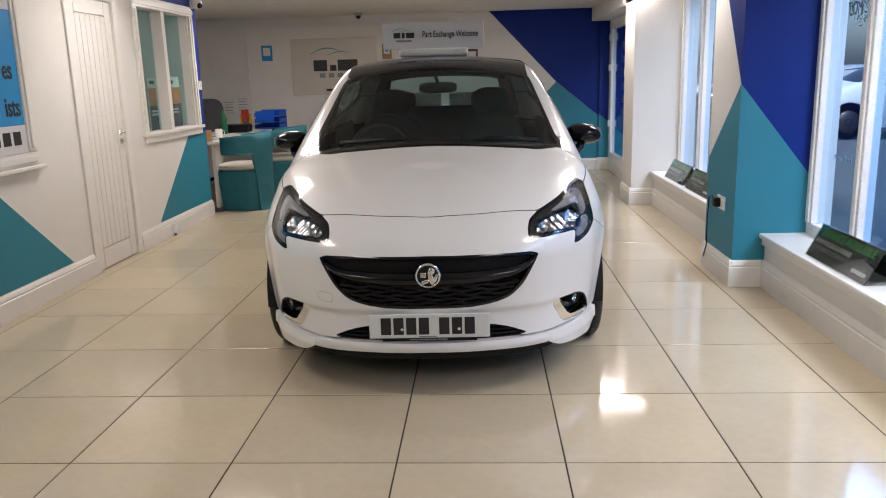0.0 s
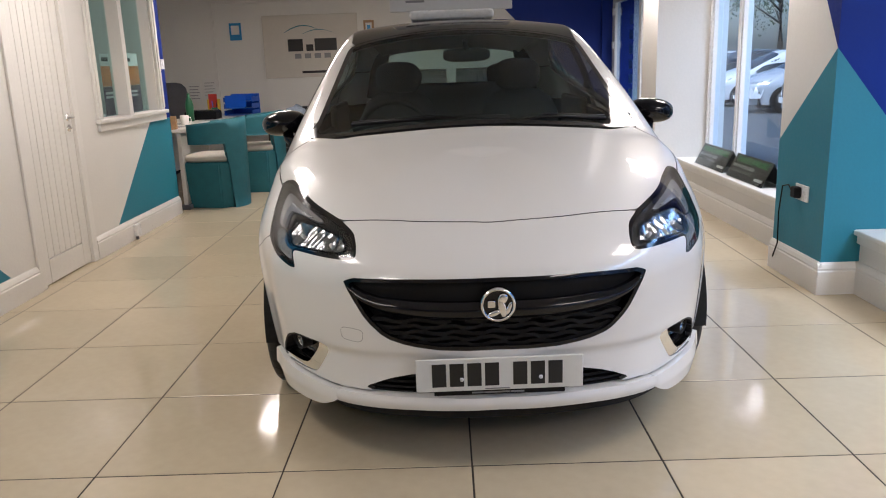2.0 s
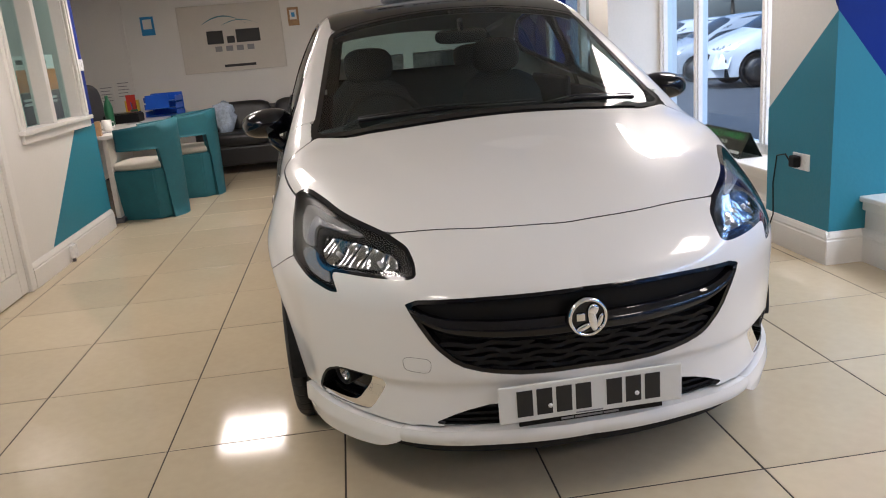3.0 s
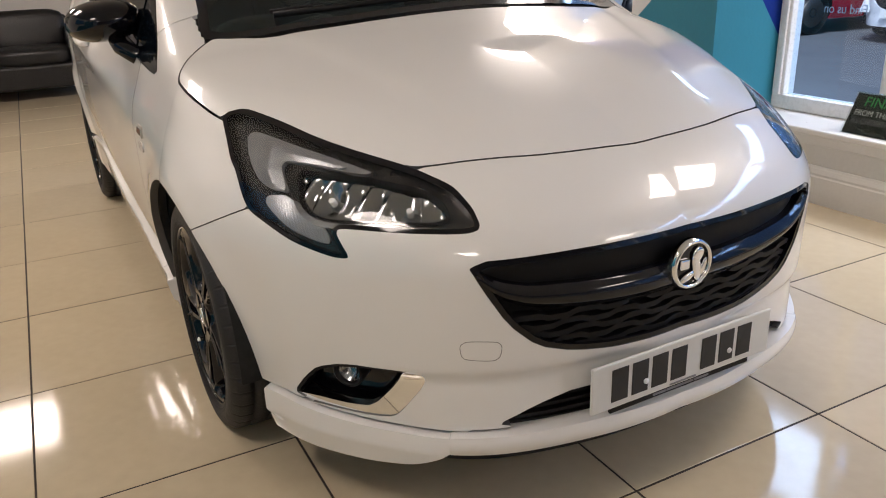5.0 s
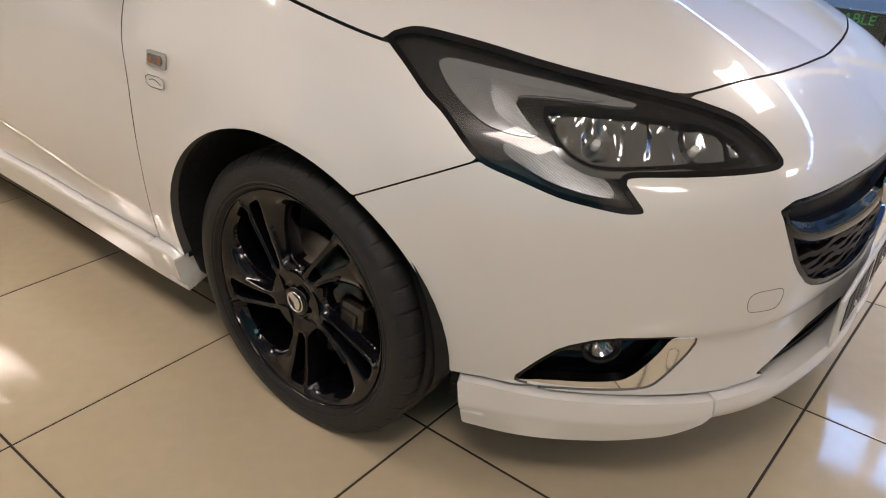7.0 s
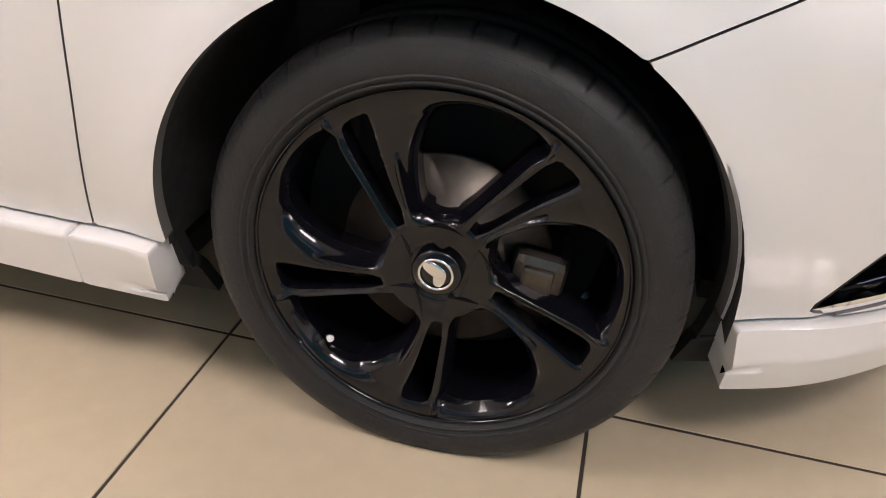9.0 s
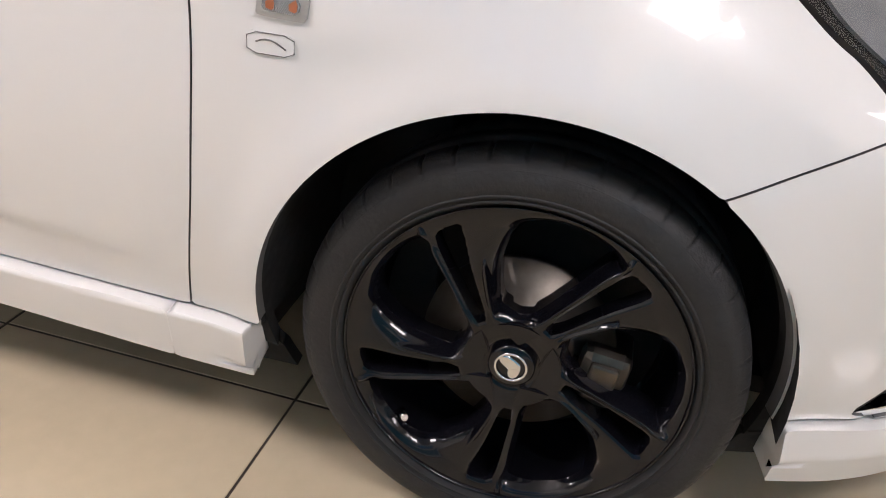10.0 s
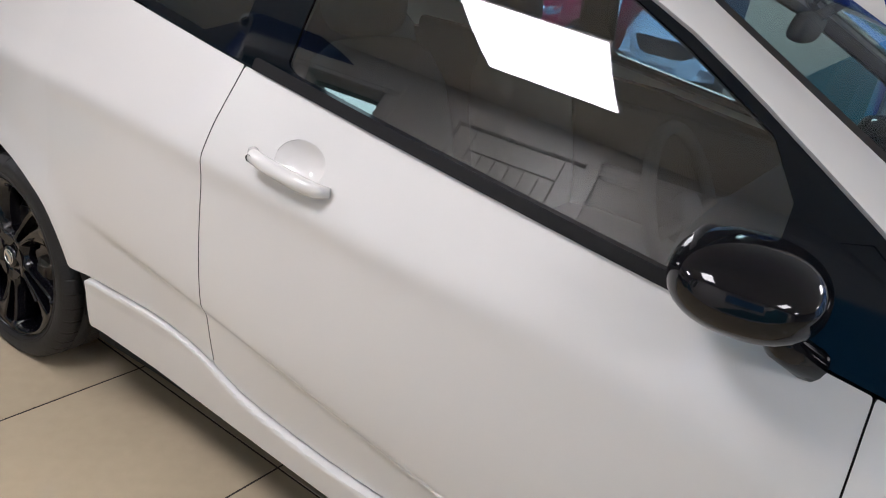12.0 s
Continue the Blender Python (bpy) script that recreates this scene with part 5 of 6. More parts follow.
# ---- flank fittings ----
SATIN = mat("satin silver", (0.45, 0.44, 0.42), 0.35, 0.7, 0.05)
for side in (-1, 1):
    s = side
    arm = part("door_mirror", moved(blob(0, 0, 0, 0.103, 0.100, 0.057, 2.3, 40), pose(s * 0.860, 1.475, 0.995, 0, s * 5, s * -8)), BLACK_GLOSS, car, "gloss black door mirror")
    part("mirror_glass", moved(blob(0, 0, 0, 0.062, 0.004, 0.032, 3, 32), pose(s * 0.862, 1.558, 0.997, 0, s * 6, s * -8)), CHROME, arm)
    part("mirror_housing", moved(blob(0, 0, 0, 0.080, 0.028, 0.044, 2.8, 32), pose(s * 0.860, 1.536, 0.997, 0, s * 6, s * -8)), BLACK_PLASTIC, arm)
    part("mirror_foot", tube([(s * 0.758, 1.368, 0.898), (s * 0.797, 1.380, 0.898), (s * 0.832, 1.415, 0.925), (s * 0.845, 1.44, 0.965)], [0.024, 0.026, 0.025, 0.024], 14), BLACK_GLOSS, arm)
    p0, n0 = on_body(s, 0.888, 2.26)
    pts = []
    for k, (dv, out) in enumerate(((-0.097, 0.006), (-0.08, 0.024), (-0.04, 0.032), (0.03, 0.033), (0.075, 0.028), (0.095, 0.012))):
        pts.append((p0.x + s * out, 2.282 + dv, 0.889 + 0.11 * dv))
    bm = tube(pts, [0.010, 0.014, 0.0155, 0.0155, 0.0145, 0.011], 16)
    hd = part("door_handle", bm, PAINT, car)
    part("lock_barrel", moved(lathe([(0.007, 0.0), (0.006, 0.004), (0, 0.004)], "x", 16), pose(p0.x + s * 0.043, 2.357, 0.897)), DARK, hd)
    cup = np.minimum((1.03 - cup_q) * 0.045, np.where(SU * s > 0, 1.0, -1.0))
    bowl = 0.022 * np.clip(1 - cup_q**2, 0, 1)
    part("handle_cup", cut_sheet("handle_cup", SP - SN * bowl[..., None], SN, cup, PAINT, 0, 0), parent=hd)
    for name, v0, z0, wv, hz, mt, lift in (("side_repeater", 1.172, 0.7245, 0.030, 0.0155, SATIN, 0.004), ("repeater_lens", 1.173, 0.7245, 0.022, 0.009, LENS_RIB, 0.006), ("wing_badge", 1.186, 0.679, 0.028, 0.0125, PAINT, 0.002)):
        g = np.minimum.reduce((wv - np.abs(SV - v0 + 0.10 * (SZ - z0)), hz - np.abs(SZ - z0 - 0.04 * (SV - v0)), np.where(SU * s > 0, 1.0, -1.0)))
        part(name, cut_sheet(name, SP, SN, g, mt, 0.004, lift), parent=car)
    badge = rounded([(1.158, 0.667), (1.215, 0.667), (1.215, 0.691), (1.158, 0.691)], 1)
    arc = [(1.168 + 0.006 * k, 0.675 + 0.009 * math.sin(k * 0.42)) for k in range(7)]
    for name, line, thick, closed in (("badge_edge", badge, 0.0007, True), ("badge_arc", arc, 0.0010, False)):
        o = np.array([[(0, v, z) for v, z in line]])
        bp2, bn2 = shoot(o, np.broadcast_to(np.array((float(s), 0, 0)), o.shape))
        part(name, tube([tuple(q) for q in bp2[0] + bn2[0] * 0.0022], thick, 6, closed), SEAM, car)
    for dv in (-0.014, 0.013):
        g = np.minimum.reduce((0.0055 - np.abs(SV - 1.173 - dv), 0.007 - np.abs(SZ - 0.7245), np.where(SU * s > 0, 1.0, -1.0)))
        part("repeater_bulb", cut_sheet("repeater_bulb", SP, SN, g, AMBER, 0.001, 0.0068), parent=car)

# ---- things in the showroom ----
LEATHER = mat("black leather", (0.012, 0.012, 0.013), 0.35, 0, 0.2, 10, bump=0.3, bscale=90)
TEAL_CLOTH = mat("teal upholstery", (0.012, 0.12, 0.15), 0.7, 0, 0.15, 10, bump=0.3, bscale=250)
CREAM_CLOTH = mat("cream seat cushion", (0.48, 0.44, 0.37), 0.75, 0, 0.08, bump=0.2, bscale=200)
DESK_TOP = mat("white laminate", (0.68, 0.66, 0.62), 0.3, 0, 0.03)
BLUE_PLASTIC = mat("bright blue plastic", (0.01, 0.09, 0.52), 0.3, 0, 0.06)
BOARD = mat("cream sign board", (0.58, 0.54, 0.48), 0.5, 0, 0.03)
POSTER_BLUE = mat("printed sky blue", (0.02, 0.25, 0.56), 0.35, 0, 0.04)
POSTER_WHITE = mat("printed pale grey", (0.62, 0.62, 0.62), 0.35, 0, 0.03)
LOGO_TEAL = mat("printed teal grey", (0.05, 0.20, 0.24), 0.5)
WOOD = mat("pale wood", (0.34, 0.20, 0.09), 0.5, 0, 0.2, 20)
GREEN = mat("green plastic", (0.01, 0.12, 0.05), 0.35, 0, 0.1)
GREEN_INK = mat("bright green ink", (0.02, 0.42, 0.09), 0.5)
SIGN_BLACK = mat("printed black", (0.016, 0.02, 0.02), 0.25)
ORANGE = mat("printed sunset orange", (0.62, 0.20, 0.06), 0.4, 0, 0.4, 6, fine=14)
NIGHT = mat("printed dark plum", (0.05, 0.02, 0.05), 0.4, 0, 0.4, 8)
PAPER = mat("white paper", (0.70, 0.69, 0.66), 0.7, 0, 0.03)
GREY_FABRIC = mat("grey office chair fabric", (0.10, 0.10, 0.11), 0.8, 0, 0.15, bump=0.3, bscale=200)
ACRYLIC = glass_mat("clear acrylic", (0.9, 0.93, 0.92))


def tub_chair(at):
    """A low tub chair on a closed base; it faces local -x."""
    ob = thing("tub_chair", "teal upholstered tub chair with cream seat cushion by the desk", "chair", at, "chairs at the desk")
    base = prism([(-0.27, -0.21), (0.10, -0.24), (0.21, -0.16), (0.21, 0.16), (0.10, 0.24), (-0.27, 0.21)], "z", 0.0, 0.43, 0.012)
    for v in base.verts:
        k = 0.86 + 0.14 * v.co.z / 0.43
        v.co.x, v.co.y = v.co.x * k, v.co.y * k
    part("base", base, TEAL_CLOTH, ob)
    part("seat_cushion", blob(-0.05, 0, 0.462, 0.24, 0.22, 0.042, 4, 32), CREAM_CLOTH, ob, "cream seat cushion")
    verts, faces = [], []
    turns = np.linspace(-118, 118, 45)
    for layer in (0, 0.055):
        for a in turns:
            s = abs(a)
            lo = 0.0 if s < 38 else min(0.60, (s - 38) / 8 * 0.60)
            hi = 0.83 - 0.05 * (s / 118)
            r = 0.285 - layer
            for t in np.linspace(0, 1, 9):
                z = lo + (hi - lo) * t
                k = 1.0 + 0.06 * (z - 0.4)
                verts.append((r * k * math.cos(radians(a)) * 1.04 - 0.03, r * k * math.sin(radians(a)), z))
    n = len(turns)
    for i in range(n - 1):
        for j in range(8):
            a, b = i * 9 + j, (i + 1) * 9 + j
            faces += [(a, b, b + 1, a + 1), (n * 9 + a, n * 9 + a + 1, n * 9 + b + 1, n * 9 + b)]
        for j in (0, 8):
            a, b = i * 9 + j, (i + 1) * 9 + j
            faces.append((a, b, n * 9 + b, n * 9 + a))
    for i in (0, n - 1):
        faces += [(i * 9 + j, i * 9 + j + 1, n * 9 + i * 9 + j + 1, n * 9 + i * 9 + j) for j in range(8)]
    part("backrest", mesh("backrest", verts, faces, TEAL_CLOTH, True), parent=ob)
    return ob


chair = tub_chair(pose(-2.21, 5.68, 0, 0, 0, -8))
copy_thing(chair, pose(-2.02, 6.55, 0, 0, 0, 6))


def sofa():
    ob = thing("sofa", "black leather two-seat sofa against the back wall", "sofa", pose(-1.35, 8.05, 0))
    part("base", box(-0.72, 0.72, -0.36, 0.38, 0.10, 0.32, 0.03, 3), LEATHER, ob)
    for x in (-0.36, 0.36):
        part("seat_cushion", blob(x, -0.08, 0.385, 0.34, 0.29, 0.085, 5, 28), LEATHER, ob)
        part("back_cushion", moved(blob(0, 0, 0, 0.34, 0.10, 0.20, 5, 28), pose(x, 0.27, 0.58, -10)), LEATHER, ob)
    for x in (-0.76, 0.76):
        part("arm", blob(x, 0.0, 0.36, 0.095, 0.38, 0.27, 6, 28), LEATHER, ob)
        for y in (-0.28, 0.28):
            part("foot", box(x - 0.03, x + 0.03, y - 0.03, y + 0.03, 0, 0.12, 0.004), CHROME, ob)
    part("back_frame", box(-0.72, 0.72, 0.34, 0.42, 0.12, 0.72, 0.03, 3), LEATHER, ob)


sofa()
BAG = glass_mat("clear plastic wrap", (0.80, 0.86, 0.92))
bag = thing("plastic_bag", "crumpled clear and blue plastic bag on the sofa", "bag", pose(-1.88, 7.93, 0.45))
bb2 = blob(0, 0, 0.17, 0.12, 0.10, 0.19, 2.4, 24)
for v in bb2.verts:
    v.co += Vector((noise.noise(v.co * 14), noise.noise(v.co * 14 + Vector((5, 0, 0))), noise.noise(v.co * 12))) * 0.05
part("wrap", bb2, mat("pale blue plastic film", (0.42, 0.50, 0.60), 0.2, 0, 0.3, 20), bag)


def desk():
    ob = thing("desk", "white laminate desk with a curved top and panel legs", "desk", pose(0, 0, 0))
    part("desktop", prism([(-3.9, 5.42), (-2.72, 5.36), (-2.42, 5.46), (-2.30, 5.9), (-2.24, 6.6), (-2.22, 7.3), (-2.2, 7.62), (-2.5, 7.76), (-3.05, 7.8), (-3.1, 6.5), (-3.9, 6.3)], "z", 0.71, 0.74, 0.006), DESK_TOP, ob)
    for x, y in ((-2.50, 5.6), (-2.45, 7.25), (-3.8, 5.9)):
        part("panel_leg", box(x - 0.02, x + 0.02, y - 0.12, y + 0.12, 0.04, 0.71, 0.004), DESK_TOP, ob)
        part("foot", box(x - 0.05, x + 0.05, y - 0.16, y + 0.16, 0, 0.04, 0.006), GREY_FABRIC, ob)
    part("modesty_panel", box(-2.75, -2.73, 5.75, 7.1, 0.3, 0.71), DESK_TOP, ob)


desk()


def on_desk(name, label, category, x, y, turn=0):
    return thing(name, label, category, pose(x, y, 0.74, 0, 0, turn))


tray = on_desk("letter_tray", "bright blue stacked plastic letter trays on the desk", "letter tray", -2.42, 7.50, -8)
for k in range(3):
    z = 0.005 + k * 0.075
    part("shelf", join(box(-0.17, 0.17, -0.12, 0.12, z, z + 0.006, 0.002), box(-0.17, -0.164, -0.12, 0.12, z, z + 0.055), box(0.164, 0.17, -0.12, 0.12, z, z + 0.055), box(-0.17, 0.17, 0.114, 0.12, z, z + 0.055)), BLUE_PLASTIC, tray)
for x in (-0.165, 0.165):
    part("post", box(x - 0.008, x + 0.008, 0.1, 0.125, 0, 0.235, 0.002), BLUE_PLASTIC, tray)
part("back_panel", box(-0.17, 0.17, 0.122, 0.128, 0.02, 0.24), BLUE_PLASTIC, tray)
part("front_panel", box(-0.15, 0.10, -0.126, -0.12, 0.09, 0.23, 0.002), BLUE_PLASTIC, tray)
ph = on_desk("desk_phone", "black desk telephone on the desk", "telephone", -3.02, 6.45, 10)
part("body", prism([(-0.10, 0), (0.10, 0), (0.10, 0.085), (-0.10, 0.03)], "x", -0.10, 0.10, 0.006), BLACK_PLASTIC, ph)
part("handset", tube([(-0.075, -0.09, 0.055), (-0.075, 0, 0.085), (-0.075, 0.09, 0.11)], [0.025, 0.015, 0.025], 12), BLACK_PLASTIC, ph)
pr = on_desk("printer", "low black printer at the back of the desk", "printer", -2.70, 6.92)
part("body", box(-0.17, 0.17, -0.12, 0.12, 0, 0.09, 0.015, 3), BLACK_PLASTIC, pr)
part("lid", box(-0.15, 0.15, -0.11, 0.11, 0.091, 0.10, 0.004), SIGN_BLACK, pr)
pot = on_desk("pen_pot", "dark pen pot with pens and a bright figure", "pen pot", -2.72, 7.42)
part("pot", lathe([(0, 0), (0.035, 0), (0.038, 0.1), (0.034, 0.1), (0.031, 0.006), (0, 0.006)], "z", 24), GREEN, pot)
for k, mt in enumerate((INK, AMBER, BLUE_PLASTIC)):
    part("pen", tube([(0.012 * math.cos(k * 2.1), 0.012 * math.sin(k * 2.1), 0.01), (0.03 * math.cos(k * 2.1), 0.03 * math.sin(k * 2.1), 0.16 + 0.01 * k)], 0.004, 8), mt, pot)
tub = on_desk("snack_box", "red and yellow printed box on the desk", "box", -2.78, 7.62)
part("carton", box(-0.07, 0.07, -0.03, 0.03, 0, 0.19, 0.003), mat("printed yellow", (0.62, 0.42, 0.04), 0.4), tub)
part("print", box(-0.05, 0.05, -0.033, -0.03, 0.08, 0.25, 0.002), mat("printed red", (0.45, 0.03, 0.02), 0.4), tub)
bt = on_desk("bottle", "dark green bottle standing on the desk", "bottle", -2.76, 6.66)
part("glass", lathe([(0, 0), (0.04, 0), (0.042, 0.17), (0.03, 0.22), (0.016, 0.25), (0.016, 0.29), (0, 0.29)], "z", 28), GREEN, bt)
for x, y, turn in ((-2.75, 6.2, 12), (-2.62, 5.75, -20), (-2.9, 5.9, 4), (-2.55, 6.7, 30)):
    sh = on_desk("paper_sheet", "white printed sheet lying on the desk", "paper", x, y, turn)
    sh["group"] = "papers on the desk"
    part("sheet", box(-0.105, 0.105, -0.148, 0.148, 0.0005, 0.003), PAPER, sh)
    part("print_block", box(-0.08, 0.08, -0.09, 0.11, 0.003, 0.0034), GREY_INK, sh)
mug = on_desk("mug", "white china mug on the desk", "mug", -2.62, 6.05, 40)
part("cup", lathe([(0, 0), (0.036, 0), (0.040, 0.01), (0.041, 0.095), (0.037, 0.095), (0.035, 0.012), (0, 0.01)], "z", 32), GLOSS_WHITE, mug)
part("handle", tube([(0.039, 0, 0.075), (0.062, 0, 0.072), (0.066, 0, 0.045), (0.058, 0, 0.025), (0.039, 0, 0.022)], 0.006, 8), GLOSS_WHITE, mug)
blk = on_desk("card_holder", "small pale wooden card holder on the desk edge", "card holder", -2.56, 5.52, 10)
part("block", prism([(-0.05, 0), (0.05, 0), (0.02, 0.12), (-0.01, 0.12)], "x", -0.04, 0.04, 0.003), WOOD, blk)
oc = thing("office_chair", "grey fabric office chair behind the desk", "chair", pose(-3.33, 7.95, 0, 0, 0, 35))
part("backrest", moved(blob(0, 0, 0, 0.22, 0.045, 0.29, 4, 28), pose(0, 0.22, 0.84, -8)), GREY_FABRIC, oc)
part("seat", blob(0, 0, 0.48, 0.24, 0.23, 0.05, 4, 28), GREY_FABRIC, oc)
part("column", tube([(0, 0, 0.08), (0, 0, 0.45)], 0.025), BLACK_PLASTIC, oc)
part("spine", tube([(0, 0.2, 0.46), (0, 0.27, 0.6), (0, 0.26, 0.8)], 0.02), BLACK_PLASTIC, oc)
for k in range(5):
    a = radians(72 * k)
    part("foot", tube([(0, 0, 0.09), (0.3 * math.cos(a), 0.3 * math.sin(a), 0.03)], [0.025, 0.03]), BLACK_PLASTIC, oc)


def swoosh(cx, cy, cz, w, material, parent, name="logo_line"):
    """Two thin arcs like a car roof line, in the plane y = cy."""
    for h, x0, x1, r in ((0.20, -0.5, 0.28, 0.012), (0.12, -0.15, 0.5, 0.008)):
        pts = [(cx + w * (x0 + (x1 - x0) * t), cy, cz + w * h * math.sin(math.pi * (0.12 + 0.80 * t))) for t in np.linspace(0, 1, 14)]
        part(name, tube(pts, [max(0.1, math.sin(math.pi * min(1, 0.1 + k / 13))) * r * w for k in range(14)], 6), material, parent)


# wall sign with plain logo shapes
sg = thing("wall_sign", "cream dealership board with plain logo shapes", "sign", pose(-1.73, BACK_Y - 0.002, 1.52))
part("board", box(-0.60, 0.60, -0.022, 0, -0.385, 0.385, 0.004), BOARD, sg)
swoosh(-0.0, -0.025, 0.12, 0.66, LOGO_TEAL, sg)
for x0, x1, mt, z0, z1 in ((-0.29, -0.10, INK, -0.06, 0.09), (-0.06, 0.03, INK, -0.06, 0.02), (0.05, 0.33, INK, -0.06, 0.09)):
    part("logo_bar", box(x0, x1, -0.026, -0.022, z0, z1, 0.0015, 1), mt, sg)
for k in range(4):
    part("logo_bar", box(-0.21 + k * 0.125, -0.13 + k * 0.125, -0.026, -0.022, -0.15, -0.09), GREY_INK, sg)
part("logo_bar", box(-0.13, 0.24, -0.026, -0.022, -0.335, -0.305), INK, sg)

for name, label, x0, x1, z0, z1, mt, inner_mt, fr in (("wall_notice", "small blue notice on the back wall", -2.75, -2.60, 1.62, 1.83, POSTER_BLUE, PAPER, 0),
                                               ("framed_certificate", "gold framed certificate on the back wall", -1.05, -0.92, 1.60, 1.81, WOOD, PAPER, 1),
                                               ("wall_poster", "small dark poster on the back wall", 0.10, 0.28, 1.45, 1.70, NIGHT, POSTER_WHITE, 0)):
    ob = thing(name, label, name.split("_")[1], pose(0, BACK_Y - 0.001, 0))
    part("panel", box(x0, x1, -0.014, 0, z0, z1, 0.002), mt, ob)
    part("print", box(x0 + 0.025, x1 - 0.025, -0.016, -0.014, z0 + 0.07, z1 - 0.03), inner_mt, ob)
    if fr:
        part("print_block", box(x0 + 0.045, x1 - 0.045, -0.0175, -0.016, z0 + 0.10, z1 - 0.06), POSTER_BLUE, ob)

for x0, z0 in ((-3.36, 0.86), (-3.16, 0.90)):
    note = thing("paper_notice", "white printed sheet pinned low on the back wall", "notice", pose(0, BACK_Y - 0.001, 0), "sheets on the back wall")
    part("sheet", box(x0, x0 + 0.17, -0.003, 0, z0, z0 + 0.26, 0.001, 1), PAPER, note)
    for k in range(5):
        part("print_bar", box(x0 + 0.02, x0 + 0.15 - 0.02 * (k % 2), -0.0038, -0.003, z0 + 0.05 + k * 0.038, z0 + 0.058 + k * 0.038), GREY_INK, note)

# sign board standing on the car's roof
roof_sign = thing("car_top_sign", "white sign board on a white plinth standing on the car roof", "sign", car.matrix_basis @ pose(-0.035, 2.36, 1.4785))
part("plinth", box(-0.235, 0.235, -0.10, 0.10, 0.0, 0.052, 0.02, 3), UPVC, roof_sign)
part("board", box(-0.345, 0.345, -0.012, 0.012, 0.052, 0.225, 0.004), POSTER_WHITE, roof_sign)
words("lettering", "Part Exchange Welcome", 0.058, pose(0.115, -0.0135, 0.145, 90), INK, roof_sign, 0.001, 0.66, "CENTER", 0.0009)
swoosh(-0.205, -0.014, 0.155, 0.16, LOGO_TEAL, roof_sign)
for x0, x1 in ((-0.272, -0.225), (-0.215, -0.195), (-0.187, -0.13)):
    part("logo_bar", box(x0, x1, -0.0145, -0.012, 0.125, 0.160), INK, roof_sign)
part("logo_bar", box(-0.255, -0.15, -0.0145, -0.012, 0.100, 0.112), GREY_INK, roof_sign)

# cameras
dome = thing("dome_camera", "brown ceiling dome camera", "security camera", pose(-1.30, 8.1, CEIL_Z))
part("housing", lathe([(0.055, 0), (0.055, -0.03), (0.04, -0.04), (0, -0.04)], "z", 32), mat("beige plastic", (0.35, 0.30, 0.24), 0.5), dome)
part("dome", lathe([(0.038, -0.04), (0.03, -0.065), (0.016, -0.078), (0, -0.082)], "z", 32), BLACK_GLOSS, dome)
cam_b = thing("turret_camera", "white turret camera with a dark lens on the wall end", "security camera", pose(LEFT_X + 0.0, 5.22, 2.10))
part("ball", blob(0.055, 0, 0, 0.055, 0.055, 0.055, 2, 24), UPVC, cam_b)
part("lens", moved(lathe([(0.028, 0), (0.026, 0.012), (0, 0.014)], "x", 24), pose(0.095, -0.025, -0.02, 0, 25, -30)), BLACK_GLOSS, cam_b)
part("mount", box(-0.0, 0.02, -0.045, 0.045, -0.045, 0.045, 0.01), UPVC, cam_b)

# wall fittings
sw1 = thing("light_switch", "white light switch on the blue strip", "switch", pose(LEFT_X + 0.0025, 5.24, 1.32))
part("plate", box(0, 0.014, -0.043, 0.043, -0.043, 0.043, 0.004), UPVC, sw1)
part("rocker", box(0.014, 0.018, -0.012, 0.012, -0.02, 0.02, 0.002), UPVC, sw1)
jb = thing("junction_box", "small white socket box low on the skirting", "socket box", pose(LEFT_X + 0.022, 4.22, 0.072))
part("case", box(0, 0.03, -0.045, 0.045, -0.045, 0.045, 0.006), UPVC, jb)
part("flex", tube([(0.015, -0.02, -0.045), (0.015, -0.02, -0.071)], 0.012), GREY_FABRIC, jb)
so = thing("wall_socket", "white double socket with a black plug on the teal pillar", "socket", pose(PIL_X - 0.003, 2.52, 0.495))
part("plate", box(-0.010, 0, -0.075, 0.075, -0.044, 0.044, 0.004), UPVC, so)
part("plug", box(-0.05, -0.010, -0.01, 0.05, -0.03, 0.032, 0.010, 3), BLACK_PLASTIC, so)
part("flex", tube([(-0.03, 0.03, -0.03), (-0.035, 0.10, 0.03), (-0.025, 0.20, 0.01), (-0.02, 0.24, -0.15), (-0.02, 0.23, -0.33), (-0.03, 0.26, -0.42), (0.1, 0.42, -0.12)], 0.004, 8), BLACK_PLASTIC, so)

# framed poster on the left wall
po = thing("framed_poster", "blue and white poster in a white moulded frame", "poster", pose(LEFT_X, 0, 0))
part("sheet", box(0.002, 0.010, 1.0, 2.16, 1.122, 1.80), POSTER_BLUE, po)
part("footer", box(0.002, 0.010, 1.0, 2.16, 0.955, 1.120), POSTER_WHITE, po)
part("header", box(0.002, 0.010, 1.0, 2.16, 1.802, 2.0), POSTER_WHITE, po)
for y0, y1, z0, z1 in ((0.92, 2.24, 0.87, 0.95), (2.165, 2.24, 0.955, 2.0), (0.92, 0.995, 0.955, 2.0), (0.92, 2.24, 2.0, 2.08)):
    part("frame", join(box(0, 0.022, y0, y1, z0, z1, 0.006), box(0.022, 0.032, y0 + 0.02, y1 - 0.02, z0 + 0.02, z1 - 0.02, 0.005)), GLOSS_WHITE, po)
part("frame_sill", box(0, 0.05, 0.90, 2.28, 0.845, 0.87, 0.006), GLOSS_WHITE, po)
